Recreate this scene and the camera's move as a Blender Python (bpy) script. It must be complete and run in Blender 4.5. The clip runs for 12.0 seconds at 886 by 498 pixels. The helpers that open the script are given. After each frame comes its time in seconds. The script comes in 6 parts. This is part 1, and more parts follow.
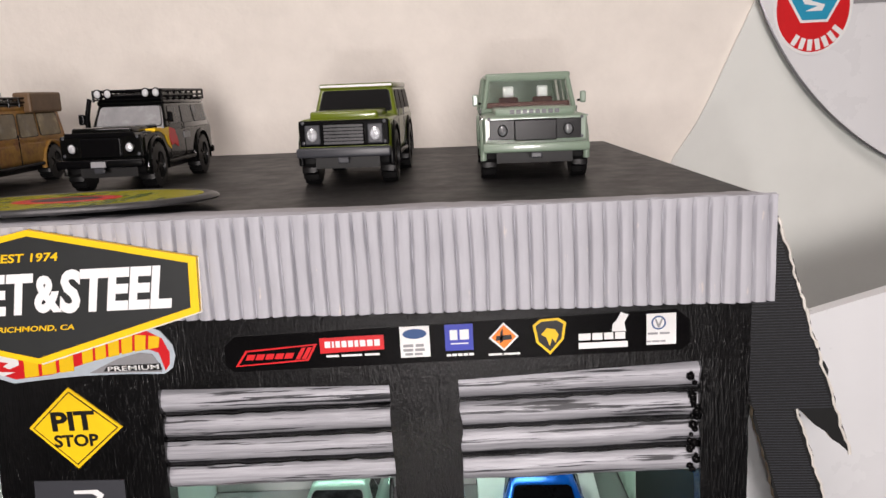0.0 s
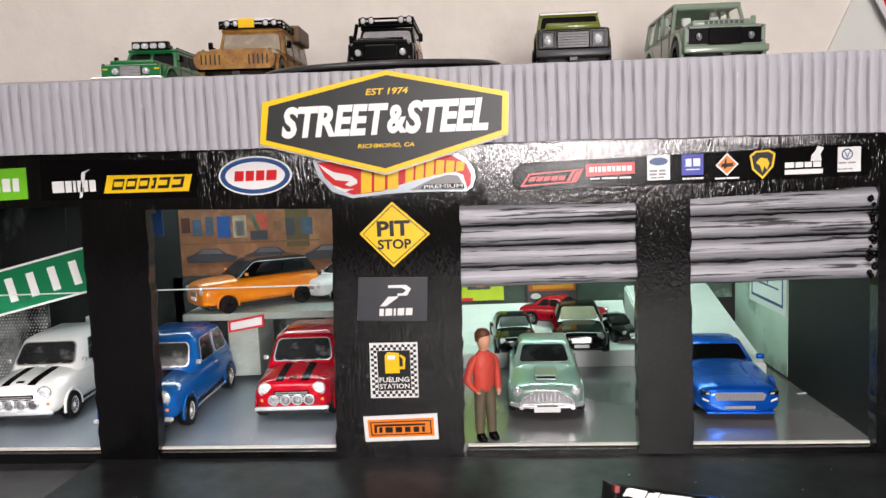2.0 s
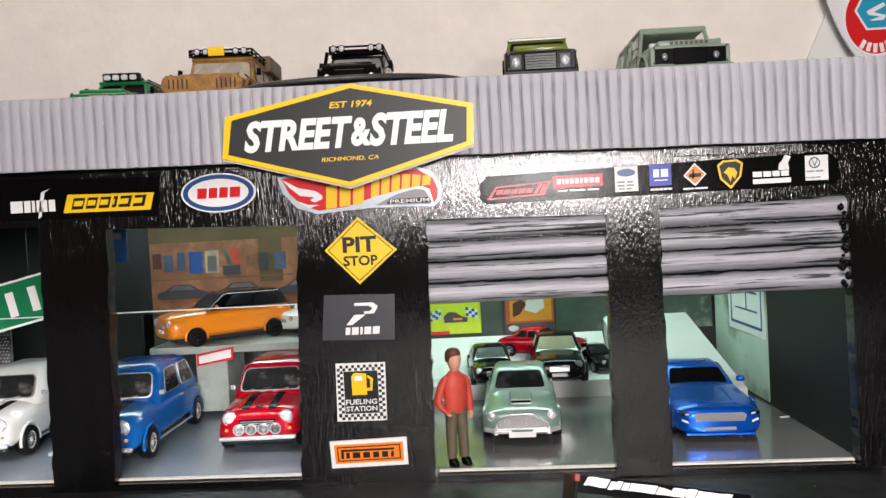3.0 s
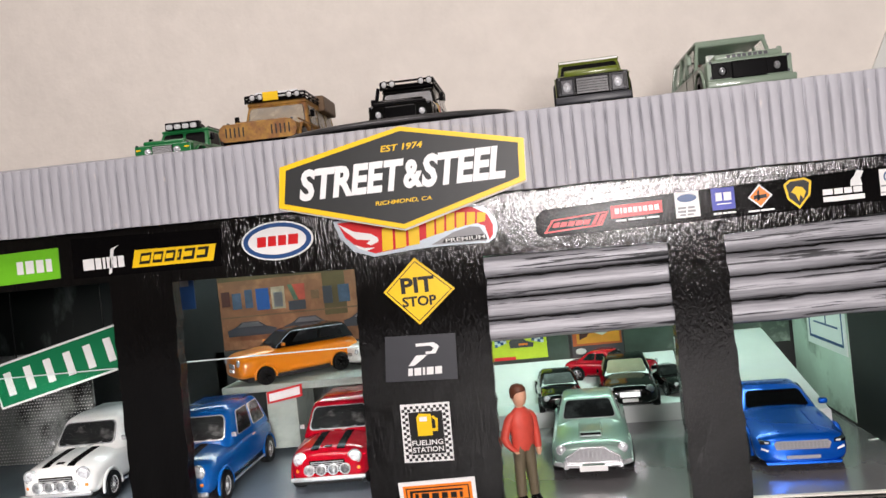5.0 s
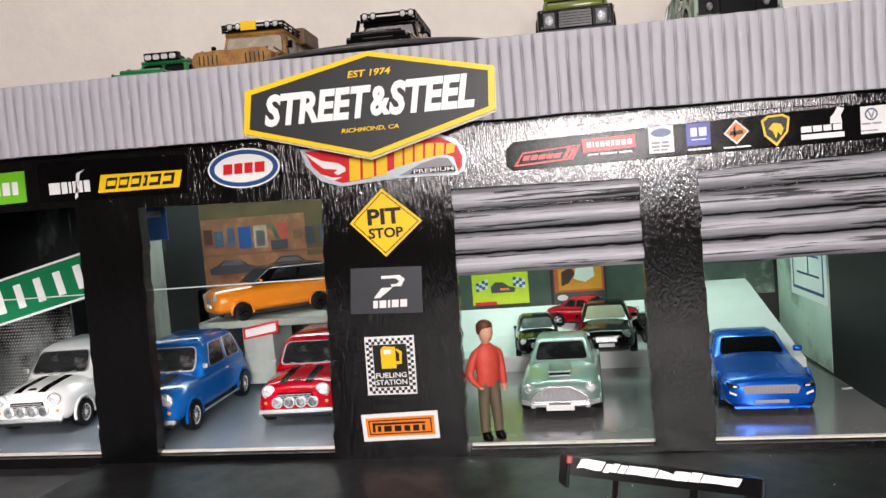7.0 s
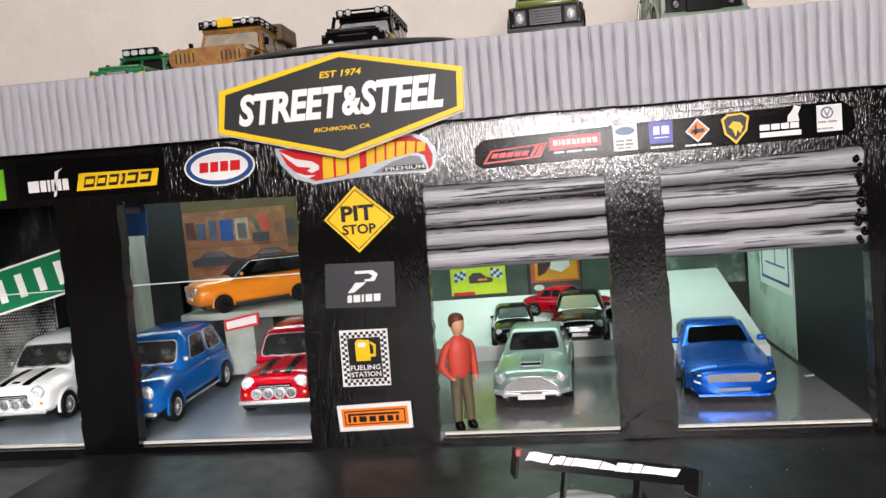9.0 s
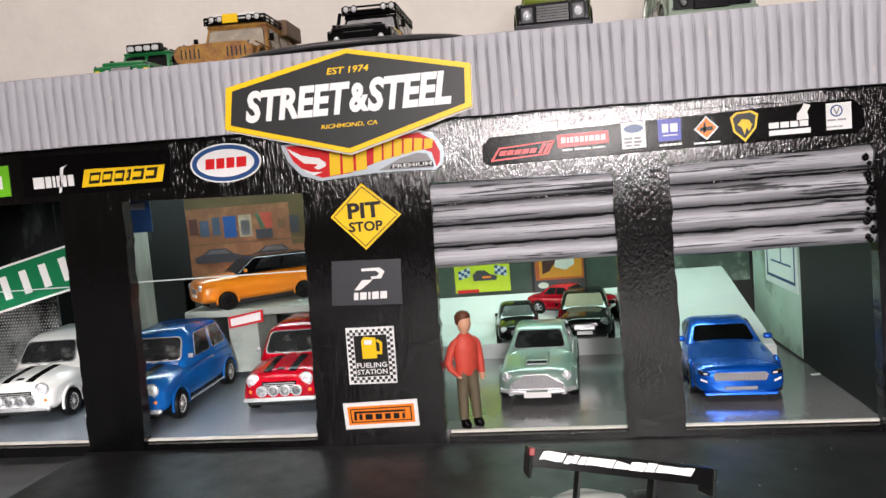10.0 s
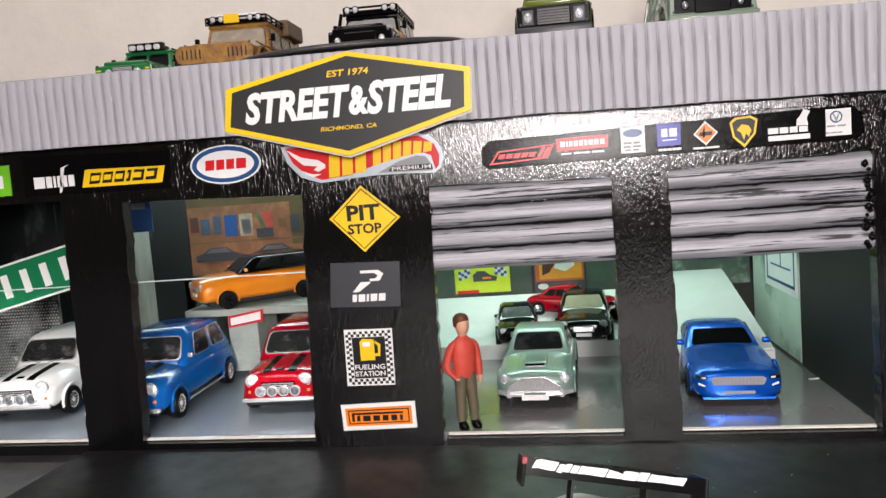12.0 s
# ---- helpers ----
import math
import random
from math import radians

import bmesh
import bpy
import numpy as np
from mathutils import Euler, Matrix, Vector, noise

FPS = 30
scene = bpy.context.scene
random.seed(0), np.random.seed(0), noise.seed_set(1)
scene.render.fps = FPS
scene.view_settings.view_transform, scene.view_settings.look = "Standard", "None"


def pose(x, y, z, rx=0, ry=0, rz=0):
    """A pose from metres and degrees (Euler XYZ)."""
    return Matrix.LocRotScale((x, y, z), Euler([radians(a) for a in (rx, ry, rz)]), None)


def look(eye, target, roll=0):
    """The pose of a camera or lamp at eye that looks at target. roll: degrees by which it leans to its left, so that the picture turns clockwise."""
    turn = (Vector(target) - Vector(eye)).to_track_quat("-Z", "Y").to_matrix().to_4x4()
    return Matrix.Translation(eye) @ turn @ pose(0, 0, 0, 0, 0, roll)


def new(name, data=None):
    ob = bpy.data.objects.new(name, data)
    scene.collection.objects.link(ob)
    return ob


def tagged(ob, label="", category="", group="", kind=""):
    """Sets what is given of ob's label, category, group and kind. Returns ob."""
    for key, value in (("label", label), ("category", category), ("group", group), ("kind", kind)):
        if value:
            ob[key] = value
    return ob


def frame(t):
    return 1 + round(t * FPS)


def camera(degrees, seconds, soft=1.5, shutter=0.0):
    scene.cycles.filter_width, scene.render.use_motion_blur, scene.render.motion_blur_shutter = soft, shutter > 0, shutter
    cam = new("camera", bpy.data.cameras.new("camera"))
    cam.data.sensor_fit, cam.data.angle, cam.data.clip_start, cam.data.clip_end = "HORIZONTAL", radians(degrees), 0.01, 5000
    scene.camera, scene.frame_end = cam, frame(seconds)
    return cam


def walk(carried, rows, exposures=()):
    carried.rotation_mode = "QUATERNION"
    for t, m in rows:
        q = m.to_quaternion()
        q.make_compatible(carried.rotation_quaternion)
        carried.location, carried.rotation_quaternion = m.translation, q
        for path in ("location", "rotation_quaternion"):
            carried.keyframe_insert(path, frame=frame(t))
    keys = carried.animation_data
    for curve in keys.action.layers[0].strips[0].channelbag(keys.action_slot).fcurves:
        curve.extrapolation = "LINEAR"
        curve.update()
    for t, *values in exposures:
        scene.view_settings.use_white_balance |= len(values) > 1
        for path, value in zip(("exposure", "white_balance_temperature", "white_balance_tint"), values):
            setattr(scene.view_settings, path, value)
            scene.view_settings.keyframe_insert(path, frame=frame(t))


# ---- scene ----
cam = camera(61.0, 12.0)
PATH = [
    (0, (0.0961, -0.1743, 0.1524), (0.0577, 1.7869, -0.2378), -3.09),
    (0.5, (0.0646, -0.1860, 0.1425), (-0.0218, 1.7706, -0.2628), -2.92),
    (1, (0.0351, -0.2200, 0.1321), (-0.0738, 1.7326, -0.2871), -2.79),
    (1.5, (0.0291, -0.2370, 0.1074), (-0.0904, 1.7268, -0.2521), -2.76),
    (2, (0.0276, -0.2451, 0.0992), (-0.0769, 1.7396, -0.1242), -2.36),
    (2.5, (0.0256, -0.2519, 0.0970), (-0.0583, 1.7437, -0.0055), -2.05),
    (3, (0.0341, -0.2410, 0.0837), (-0.0372, 1.7568, 0.0211), -3.04),
    (3.5, (0.0311, -0.2361, 0.0819), (-0.0721, 1.7609, 0.0452), -4.79),
    (3.7, (0.0249, -0.2387, 0.0834), (-0.0953, 1.7575, 0.0526), -5.58),
    (5.3, (0.0390, -0.2385, 0.0936), (-0.2245, 1.7437, 0.0588), -5.77),
    (5.5, (0.0375, -0.2332, 0.0853), (-0.2283, 1.7484, 0.0344), -5.37),
    (6, (0.0410, -0.2348, 0.0809), (-0.2322, 1.7443, -0.0124), -4.81),
    (6.5, (0.0451, -0.2359, 0.0847), (-0.2347, 1.7405, -0.0392), -4.73),
    (7, (0.0496, -0.2331, 0.0829), (-0.2310, 1.7427, -0.0489), -4.68),
    (9, (0.0568, -0.2384, 0.0865), (-0.2024, 1.7369, -0.0893), -4.98),
    (9.5, (0.0578, -0.2390, 0.0844), (-0.1989, 1.7362, -0.0960), -4.95),
    (10, (0.0542, -0.2379, 0.0867), (-0.2033, 1.7369, -0.0964), -4.81),
    (10.5, (0.0557, -0.2375, 0.0874), (-0.1989, 1.7374, -0.0996), -4.60),
    (11, (0.0564, -0.2372, 0.0898), (-0.1969, 1.7377, -0.0993), -4.34),
    (11.5, (0.0579, -0.2384, 0.0901), (-0.1948, 1.7361, -0.1031), -4.22),
    (12, (0.0558, -0.2379, 0.0887), (-0.2104, 1.7350, -0.1035), -4.43),
]
walk(cam, [(t, look(eye, target, roll)) for t, eye, target, roll in PATH],
     exposures=[(0, 0.06), (0.5, 0.12), (1, 0.10), (2, 0.0), (12, 0.0)])

# ---- light ----
MM = 0.001
scene.view_settings.exposure = 0.0
world = bpy.data.worlds.new("room_air")
world.use_nodes = True
world.node_tree.nodes["Background"].inputs[0].default_value = (1.0, 0.95, 0.88, 1)
world.node_tree.nodes["Background"].inputs[1].default_value = 0.05
scene.world = world


def lamp(name, at, target, size, watts, colour, size_y=None):
    data = bpy.data.lights.new(name, "AREA")
    data.energy, data.color, data.size = watts, colour, size
    if size_y:
        data.shape, data.size_y = "RECTANGLE", size_y
    else:
        data.shape = "DISK"
    ob = new(name, data)
    ob.matrix_world = look(at, target)
    return ob


# Added fill with no visible source; lifts the front and broadens the torch's sheen.
lamp("front_fill", (0.115, -0.62, 0.165), (0.02, 0.0, 0.10), 0.17, 3.1, (1.0, 0.915, 0.905))
lamp("camera_torch", (0.090, -0.264, 0.106), (0.06, 0.0, 0.10), 0.014, 0.21, (1.0, 0.94, 0.93))
lamp("ceiling_lamp", (-0.35, -0.9, 1.62), (0.0, 0.0, 0.0), 0.9, 24.0, (1.0, 0.89, 0.88), 0.9)
lamp("garage_strip_east", (0.066, 0.112, 0.1005), (0.066, 0.096, 0.0), 0.13, 0.15, (0.70, 1.0, 0.86), 0.012)
lamp("garage_strip_west", (-0.085, 0.120, 0.1005), (-0.085, 0.10, 0.0), 0.18, 0.115, (0.80, 0.97, 1.0), 0.012)


# ---- materials ----
def mat(name, colour, rough=0.5, metal=0.0, vary=0.0, scale=600, stretch=(1, 1, 1), bump=0.0, bump_scale=None, coat=0.0, alpha=1.0,
        rough_vary=0.0, spec=0.5, detail=6.0, trans=0.0, ior=1.45, second=None, second_at=(0.5, 0.62), second_scale=None, per_piece=0.0):
    """A painted, printed or moulded surface: base colour with a two-scale drift, gloss drift and fine relief."""
    m = bpy.data.materials.new(name)
    m.use_nodes = True
    n, l = m.node_tree.nodes, m.node_tree.links
    b = n["Principled BSDF"]
    b.inputs["Base Color"].default_value = (*colour, 1)
    b.inputs["Specular IOR Level"].default_value = spec
    b.inputs["Roughness"].default_value, b.inputs["Metallic"].default_value = rough, metal
    b.inputs["Coat Weight"].default_value, b.inputs["Coat Roughness"].default_value = coat, 0.06
    b.inputs["Transmission Weight"].default_value, b.inputs["IOR"].default_value = trans, ior
    if not (vary or bump or rough_vary or second or per_piece):
        return m
    co, mp = n.new("ShaderNodeTexCoord"), n.new("ShaderNodeMapping")
    mp.inputs["Scale"].default_value = stretch
    l.new(co.outputs["Object"], mp.inputs["Vector"])

    def tex(sc, det=detail):
        t = n.new("ShaderNodeTexNoise")
        t.inputs["Scale"].default_value, t.inputs["Detail"].default_value, t.inputs["Roughness"].default_value = sc, det, 0.62
        l.new(mp.outputs["Vector"], t.inputs["Vector"])
        return t.outputs["Fac"]

    def span(src, a, c, lo=0.3, hi=0.7):
        r = n.new("ShaderNodeMapRange")
        r.inputs["From Min"].default_value, r.inputs["From Max"].default_value = lo, hi
        r.inputs["To Min"].default_value, r.inputs["To Max"].default_value = a, c
        l.new(src, r.inputs["Value"])
        return r.outputs["Result"]

    colour_out = None
    if vary or second or per_piece:
        rgb = n.new("ShaderNodeRGB")
        rgb.outputs[0].default_value = (*colour, 1)
        colour_out = rgb.outputs[0]
    if second:
        mx = n.new("ShaderNodeMix")
        mx.data_type = "RGBA"
        l.new(span(tex(second_scale or scale * 0.6), 0, 1, *second_at), mx.inputs["Factor"])
        l.new(colour_out, mx.inputs["A"])
        mx.inputs["B"].default_value = (*second, 1)
        colour_out = mx.outputs["Result"]
    if vary:
        for sc in (scale * 0.17, scale):
            hv = n.new("ShaderNodeHueSaturation")
            l.new(span(tex(sc), 1 - vary, 1 + vary), hv.inputs["Value"])
            l.new(colour_out, hv.inputs["Color"])
            colour_out = hv.outputs["Color"]
    if per_piece:
        info, hv = n.new("ShaderNodeObjectInfo"), n.new("ShaderNodeHueSaturation")
        l.new(span(info.outputs["Random"], 1 - per_piece, 1 + per_piece, 0, 1), hv.inputs["Value"])
        l.new(colour_out, hv.inputs["Color"])
        colour_out = hv.outputs["Color"]
    if colour_out:
        l.new(colour_out, b.inputs["Base Color"])
    if rough_vary:
        l.new(span(tex(scale * 0.4), max(0.02, rough - rough_vary), min(1, rough + rough_vary)), b.inputs["Roughness"])
    if bump:
        bp = n.new("ShaderNodeBump")
        bp.inputs["Strength"].default_value, bp.inputs["Distance"].default_value = 1.0, bump * MM
        l.new(tex(bump_scale or scale), bp.inputs["Height"])
        l.new(bp.outputs["Normal"], b.inputs["Normal"])
    return m


M = {}
M["wall"] = mat("plaster_wall", (0.84, 0.79, 0.72), 0.75, vary=0.04, scale=60, bump=0.55, bump_scale=95)
# Out-of-view room surfaces, coloured dark so black paint mirrors little light.
M["room"] = mat("dimmed_room_paint", (0.34, 0.31, 0.27), 0.8, vary=0.05, scale=3)
M["room_floor"] = mat("room_floor", (0.25, 0.2, 0.15), 0.5, vary=0.1, scale=4)
M["table"] = mat("black_board", (0.012, 0.012, 0.013), 0.4, spec=0.3, vary=0.25, scale=220, bump=0.02, bump_scale=900, rough_vary=0.1)
M["side_board"] = mat("grey_board", (0.11, 0.112, 0.115), 0.4, vary=0.2, scale=90, rough_vary=0.12, second=(0.22, 0.22, 0.22), second_at=(0.58, 0.7), second_scale=60)
M["brush_black"] = mat("brushed_black_paint", (0.0024, 0.0024, 0.0026), 0.08, vary=0.3, scale=420, stretch=(3.2, 3.2, 0.32), bump=0.18, bump_scale=620, spec=0.75, detail=2.4)
M["dab_black"] = mat("stippled_black_paint", (0.0025, 0.0025, 0.0027), 0.07, vary=0.3, scale=900, stretch=(1.8, 1.8, 0.45), bump=0.128, bump_scale=1350, spec=0.75, detail=1.6)
M["card_black"] = mat("black_card", (0.005, 0.0055, 0.0055), 0.6, vary=0.2, scale=200)
M["silver"] = mat("silver_paint", (0.38, 0.38, 0.41), 0.62, metal=0.05, vary=0.05, scale=330, stretch=(1.5, 1, 0.3), bump=0.10, bump_scale=420, rough_vary=0.08,
                  second=(0.60, 0.54, 0.48), second_at=(0.66, 0.76), second_scale=420)
M["shutter"] = mat("streaky_silver_paint", (0.34, 0.34, 0.365), 0.42, metal=0.1, vary=0.25, scale=800, stretch=(0.045, 1, 1.5), bump=0.24, bump_scale=900, rough_vary=0.1, detail=4.5,
                   second=(0.03, 0.03, 0.034), second_at=(0.56, 0.60), second_scale=520)
M["roof"] = mat("black_roof_card", (0.015, 0.0145, 0.0145), 0.5, vary=0.15, scale=300, rough_vary=0.08, bump=0.01, bump_scale=900, spec=0.3)
M["floor"] = mat("grey_metallic_sheet", (0.36, 0.345, 0.355), 0.2, metal=0.6, vary=0.08, scale=60, stretch=(1, 0.3, 1), rough_vary=0.06)
M["floor_west"] = mat("blue_grey_metallic_sheet", (0.34, 0.40, 0.46), 0.24, metal=0.5, vary=0.08, scale=60, stretch=(1, 0.3, 1), rough_vary=0.06)
M["plinth"] = mat("white_foam_board", (0.56, 0.59, 0.58), 0.55, vary=0.04, scale=90, bump=0.03, bump_scale=400)
M["edge_paper"] = mat("pale_cut_edge", (0.75, 0.72, 0.66), 0.7, vary=0.1, scale=500)
M["card_torn"] = mat("torn_cardboard", (0.42, 0.33, 0.23), 0.85, vary=0.2, scale=500, bump=0.2, bump_scale=900)
# Large dark patches paint in the uneven reflection on the perforated panel.
M["mesh_grey"] = mat("grey_flock_patchy_reflection", (0.26, 0.27, 0.265), 0.6, vary=0.2, scale=300, second=(0.008, 0.009, 0.009), second_at=(0.46, 0.56), second_scale=26)
M["white_panel"] = mat("white_gloss_panel", (0.74, 0.75, 0.76), 0.28, vary=0.02, scale=30, rough_vary=0.05)
# Wall tone with the round panel's shadow in its colour.
M["pale_board"] = mat("wall_shadow_tint", (0.74, 0.76, 0.72), 0.6, vary=0.03, scale=30)
M["pale_green"] = mat("pale_grey_paint", (0.60, 0.63, 0.60), 0.6, vary=0.03, scale=30)
M["yellow"] = mat("yellow_print", (0.85, 0.54, 0.008), 0.4, vary=0.03, scale=300)
M["sign_black"] = mat("charcoal_print", (0.020, 0.022, 0.022), 0.45, vary=0.08, scale=200)
M["white"] = mat("white_print", (0.80, 0.80, 0.79), 0.4, vary=0.02, scale=300)
M["red"] = mat("red_print", (0.62, 0.012, 0.016), 0.35, vary=0.04, scale=300)
M["gloss_black"] = mat("gloss_black_sticker", (0.003, 0.0028, 0.003), 0.16, bump=0.06, bump_scale=1500, vary=0.1, spec=0.16, detail=3.0)
M["black"] = mat("black_print", (0.006, 0.006, 0.006), 0.4, vary=0.1, scale=300)
M["slate"] = mat("slate_print", (0.042, 0.044, 0.051), 0.4, vary=0.04, scale=300)
M["green_lime"] = mat("lime_green_print", (0.16, 0.52, 0.02), 0.4, vary=0.03)
M["green_sign"] = mat("road_sign_green", (0.005, 0.17, 0.065), 0.4, vary=0.06, scale=120)
M["blue_dark"] = mat("navy_print", (0.02, 0.07, 0.21), 0.35, vary=0.04)
M["blue_print"] = mat("royal_blue_print", (0.035, 0.05, 0.40), 0.35, vary=0.03)
M["orange"] = mat("orange_print", (0.86, 0.22, 0.015), 0.4, vary=0.03)
M["silver_print"] = mat("pale_blue_silver_print", (0.55, 0.62, 0.68), 0.3, metal=0.2, vary=0.05)
M["grey_print"] = mat("mid_grey_print", (0.28, 0.28, 0.29), 0.4, vary=0.05)
M["olive_print"] = mat("yellow_green_print", (0.40, 0.38, 0.02), 0.25, vary=0.06, second=(0.10, 0.16, 0.02), second_scale=160, second_at=(0.52, 0.58))
M["rim_grey"] = mat("grey_tin", (0.25, 0.25, 0.26), 0.3, metal=0.8, vary=0.05)
M["acrylic"] = mat("clear_acrylic", (0.97, 0.99, 0.98), 0.02, trans=1.0, ior=1.12)
M["acrylic_edge"] = mat("frosted_acrylic_edge", (0.70, 0.76, 0.76), 0.3)


# ---- mesh helpers (millimetres) ----
def box(bm, x0, x1, y0, y1, z0, z1, bevel=0.0, seg=2):
    v = [bm.verts.new((x, y, z)) for x in (x0, x1) for y in (y0, y1) for z in (z0, z1)]
    f = [bm.faces.new([v[i] for i in q]) for q in ((0, 1, 3, 2), (4, 6, 7, 5), (0, 4, 5, 1), (2, 3, 7, 6), (0, 2, 6, 4), (1, 5, 7, 3))]
    if bevel:
        e = list({e for q in f for e in q.edges})
        bmesh.ops.bevel(bm, geom=e, offset=bevel, segments=seg, profile=0.5, affect="EDGES")
    return bm


def prism(bm, pts, y0, y1):
    """A plate with the outline pts (x, z), from y0 (its face) back to y1."""
    a, b = [bm.verts.new((x, y0, z)) for x, z in pts], [bm.verts.new((x, y1, z)) for x, z in pts]
    bm.faces.new(a), bm.faces.new(b[::-1])
    for i in range(len(pts)):
        j = (i + 1) % len(pts)
        bm.faces.new((a[i], b[i], b[j], a[j]))
    return bm


def rod(bm, p, q, r, r2=None, n=16):
    p, q = Vector(p), Vector(q)
    t = (q - p).to_track_quat("Z", "Y").to_matrix()
    r2 = r if r2 is None else r2
    rings = [[bm.verts.new(o + t @ Vector((s * math.cos(2 * math.pi * i / n), s * math.sin(2 * math.pi * i / n), 0))) for i in range(n)] for o, s in ((p, r), (q, r2))]
    for i in range(n):
        j = (i + 1) % n
        bm.faces.new((rings[0][i], rings[0][j], rings[1][j], rings[1][i]))
    bm.faces.new(rings[0][::-1]), bm.faces.new(rings[1])
    return bm


def lathe(bm, profile, axis="x", at=(0, 0, 0), n=28):
    """Turns (radius, along) pairs round the axis."""
    rings = []
    for r, a in profile:
        ring = []
        for i in range(n):
            c, s = r * math.cos(2 * math.pi * i / n), r * math.sin(2 * math.pi * i / n)
            p = {"x": (a, c, s), "y": (c, a, s), "z": (c, s, a)}[axis]
            ring.append(bm.verts.new(Vector(at) + Vector(p)))
        rings.append(ring)
    for a, b in zip(rings, rings[1:]):
        for i in range(n):
            j = (i + 1) % n
            bm.faces.new((a[i], a[j], b[j], b[i]))
    bm.faces.new(rings[0][::-1]), bm.faces.new(rings[-1])
    return bm


def oval(cx, cz, rx, rz, n=40):
    return [(cx + rx * math.cos(2 * math.pi * i / n), cz + rz * math.sin(2 * math.pi * i / n)) for i in range(n)]


def rect(x0, x1, z0, z1):
    return [(x0, z0), (x1, z0), (x1, z1), (x0, z1)]


def turned(pts, deg, cx=None, cz=None):
    cx = sum(p[0] for p in pts) / len(pts) if cx is None else cx
    cz = sum(p[1] for p in pts) / len(pts) if cz is None else cz
    c, s = math.cos(radians(deg)), math.sin(radians(deg))
    return [(cx + (x - cx) * c - (z - cz) * s, cz + (x - cx) * s + (z - cz) * c) for x, z in pts]


def mesh_of(name, bm, material, smooth=False):
    bmesh.ops.recalc_face_normals(bm, faces=bm.faces)
    bmesh.ops.scale(bm, vec=(MM, MM, MM), verts=bm.verts)
    me = bpy.data.meshes.new(name)
    bm.to_mesh(me)
    bm.free()
    me.materials.append(material)
    if smooth:
        me.polygons.foreach_set("use_smooth", [True] * len(me.polygons))
        me.set_sharp_from_angle(angle=radians(smooth if smooth is not True else 40))
    return me


def part(name, bm, material, parent=None, label="", smooth=False, at=None, turn=0):
    ob = new(name, bm if isinstance(bm, bpy.types.Mesh) else mesh_of(name, bm, material, smooth))
    ob.parent = parent
    if at is not None:
        ob.matrix_basis = pose(*[c * MM for c in at], 0, 0, turn)
    return tagged(ob, label)


def thing(name, label, category, at=(0, 0, 0), turn=0, group="", kind=""):
    ob = new(name)
    ob.empty_display_size = 0.005
    ob.matrix_basis = pose(*[c * MM for c in at], 0, 0, turn)
    return tagged(ob, label, category, group, kind)


def solid(name, bm, material, label, category, smooth=False, group="", kind="", at=None, turn=0):
    return tagged(part(name, bm, material, None, "", smooth, at, turn), label, category, group, kind)


def B(*a, **k):
    return box(bmesh.new(), *a, **k)


def P(pts, y0, y1):
    return prism(bmesh.new(), pts, y0, y1)


def lettering(name, words, x0, x1, z0, z1, y, material, parent, lean=0.0, thick=0.0, turn=0.0):
    """Words in the built-in font, fitted to a rectangle of the plane y, raised by 0.08 mm."""
    cu = bpy.data.curves.new(name, "FONT")
    cu.body, cu.extrude, cu.offset, cu.shear, cu.resolution_u = words, 0.02, thick, lean, 3
    tmp = bpy.data.objects.new(name, cu)
    scene.collection.objects.link(tmp)
    me = bpy.data.meshes.new_from_object(tmp.evaluated_get(bpy.context.evaluated_depsgraph_get()))
    bpy.data.objects.remove(tmp), bpy.data.curves.remove(cu)
    n = len(me.vertices)
    co = np.empty(n * 3)
    me.vertices.foreach_get("co", co)
    co = co.reshape(-1, 3)
    lo, hi = co.min(0), co.max(0)
    u, v, w = (co - lo).T / np.maximum(hi - lo, 1e-9)[:, None]
    x, z = x0 + u * (x1 - x0), z0 + v * (z1 - z0)
    cx, cz, c, s = (x0 + x1) / 2, (z0 + z1) / 2, math.cos(radians(turn)), math.sin(radians(turn))
    out = np.stack([cx + (x - cx) * c - (z - cz) * s, y - 0.08 * w, cz + (x - cx) * s + (z - cz) * c], 1) * MM
    me.vertices.foreach_set("co", out.ravel())
    me.materials.clear()
    me.materials.append(material)
    me.update()
    ob = new(name, me)
    ob.parent = parent
    return ob



# ---- the room round the table ----
solid("wall_back", B(-1600, 1600, 190, 260, -760, 1700), M["wall"], "cream plaster wall with a fine orange-peel texture", "wall", kind="structure")
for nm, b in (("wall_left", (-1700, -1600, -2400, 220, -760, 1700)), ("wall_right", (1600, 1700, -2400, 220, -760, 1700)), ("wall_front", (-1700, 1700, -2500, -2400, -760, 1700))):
    solid(nm, B(*b), M["room"], "unseen plain room wall, darkened to weaken its reflections", "wall", kind="structure")
solid("ceiling", B(-1700, 1700, -2500, 220, 1700, 1760), M["room"], "unseen plain room ceiling, darkened to weaken its reflections", "ceiling", kind="structure")
solid("floor", B(-1700, 1700, -2500, 220, -810, -760), M["room_floor"], "brown wooden floor of the room", "floor", kind="structure")

desk = thing("table", "dark table that carries the toy garage", "table", (0, 0, -4))
part("tabletop", B(-900, 900, -560, 189, -34, 0, bevel=2), M["side_board"], desk, "scuffed grey tabletop").matrix_basis = pose(0, 0, 0, 0, 0.745, 0)
for sx in (-860, 800):
    for sy in (-530, 70):
        part("leg", B(sx, sx + 60, sy, sy + 60, -756, -34), M["card_black"], desk)
fore = bmesh.new()
prism(fore, [(-122, -262), (430, -262), (430, 168), (-100, 168)], -4, 0)
for v in fore.verts:
    v.co = (v.co.x, v.co.z, v.co.y)
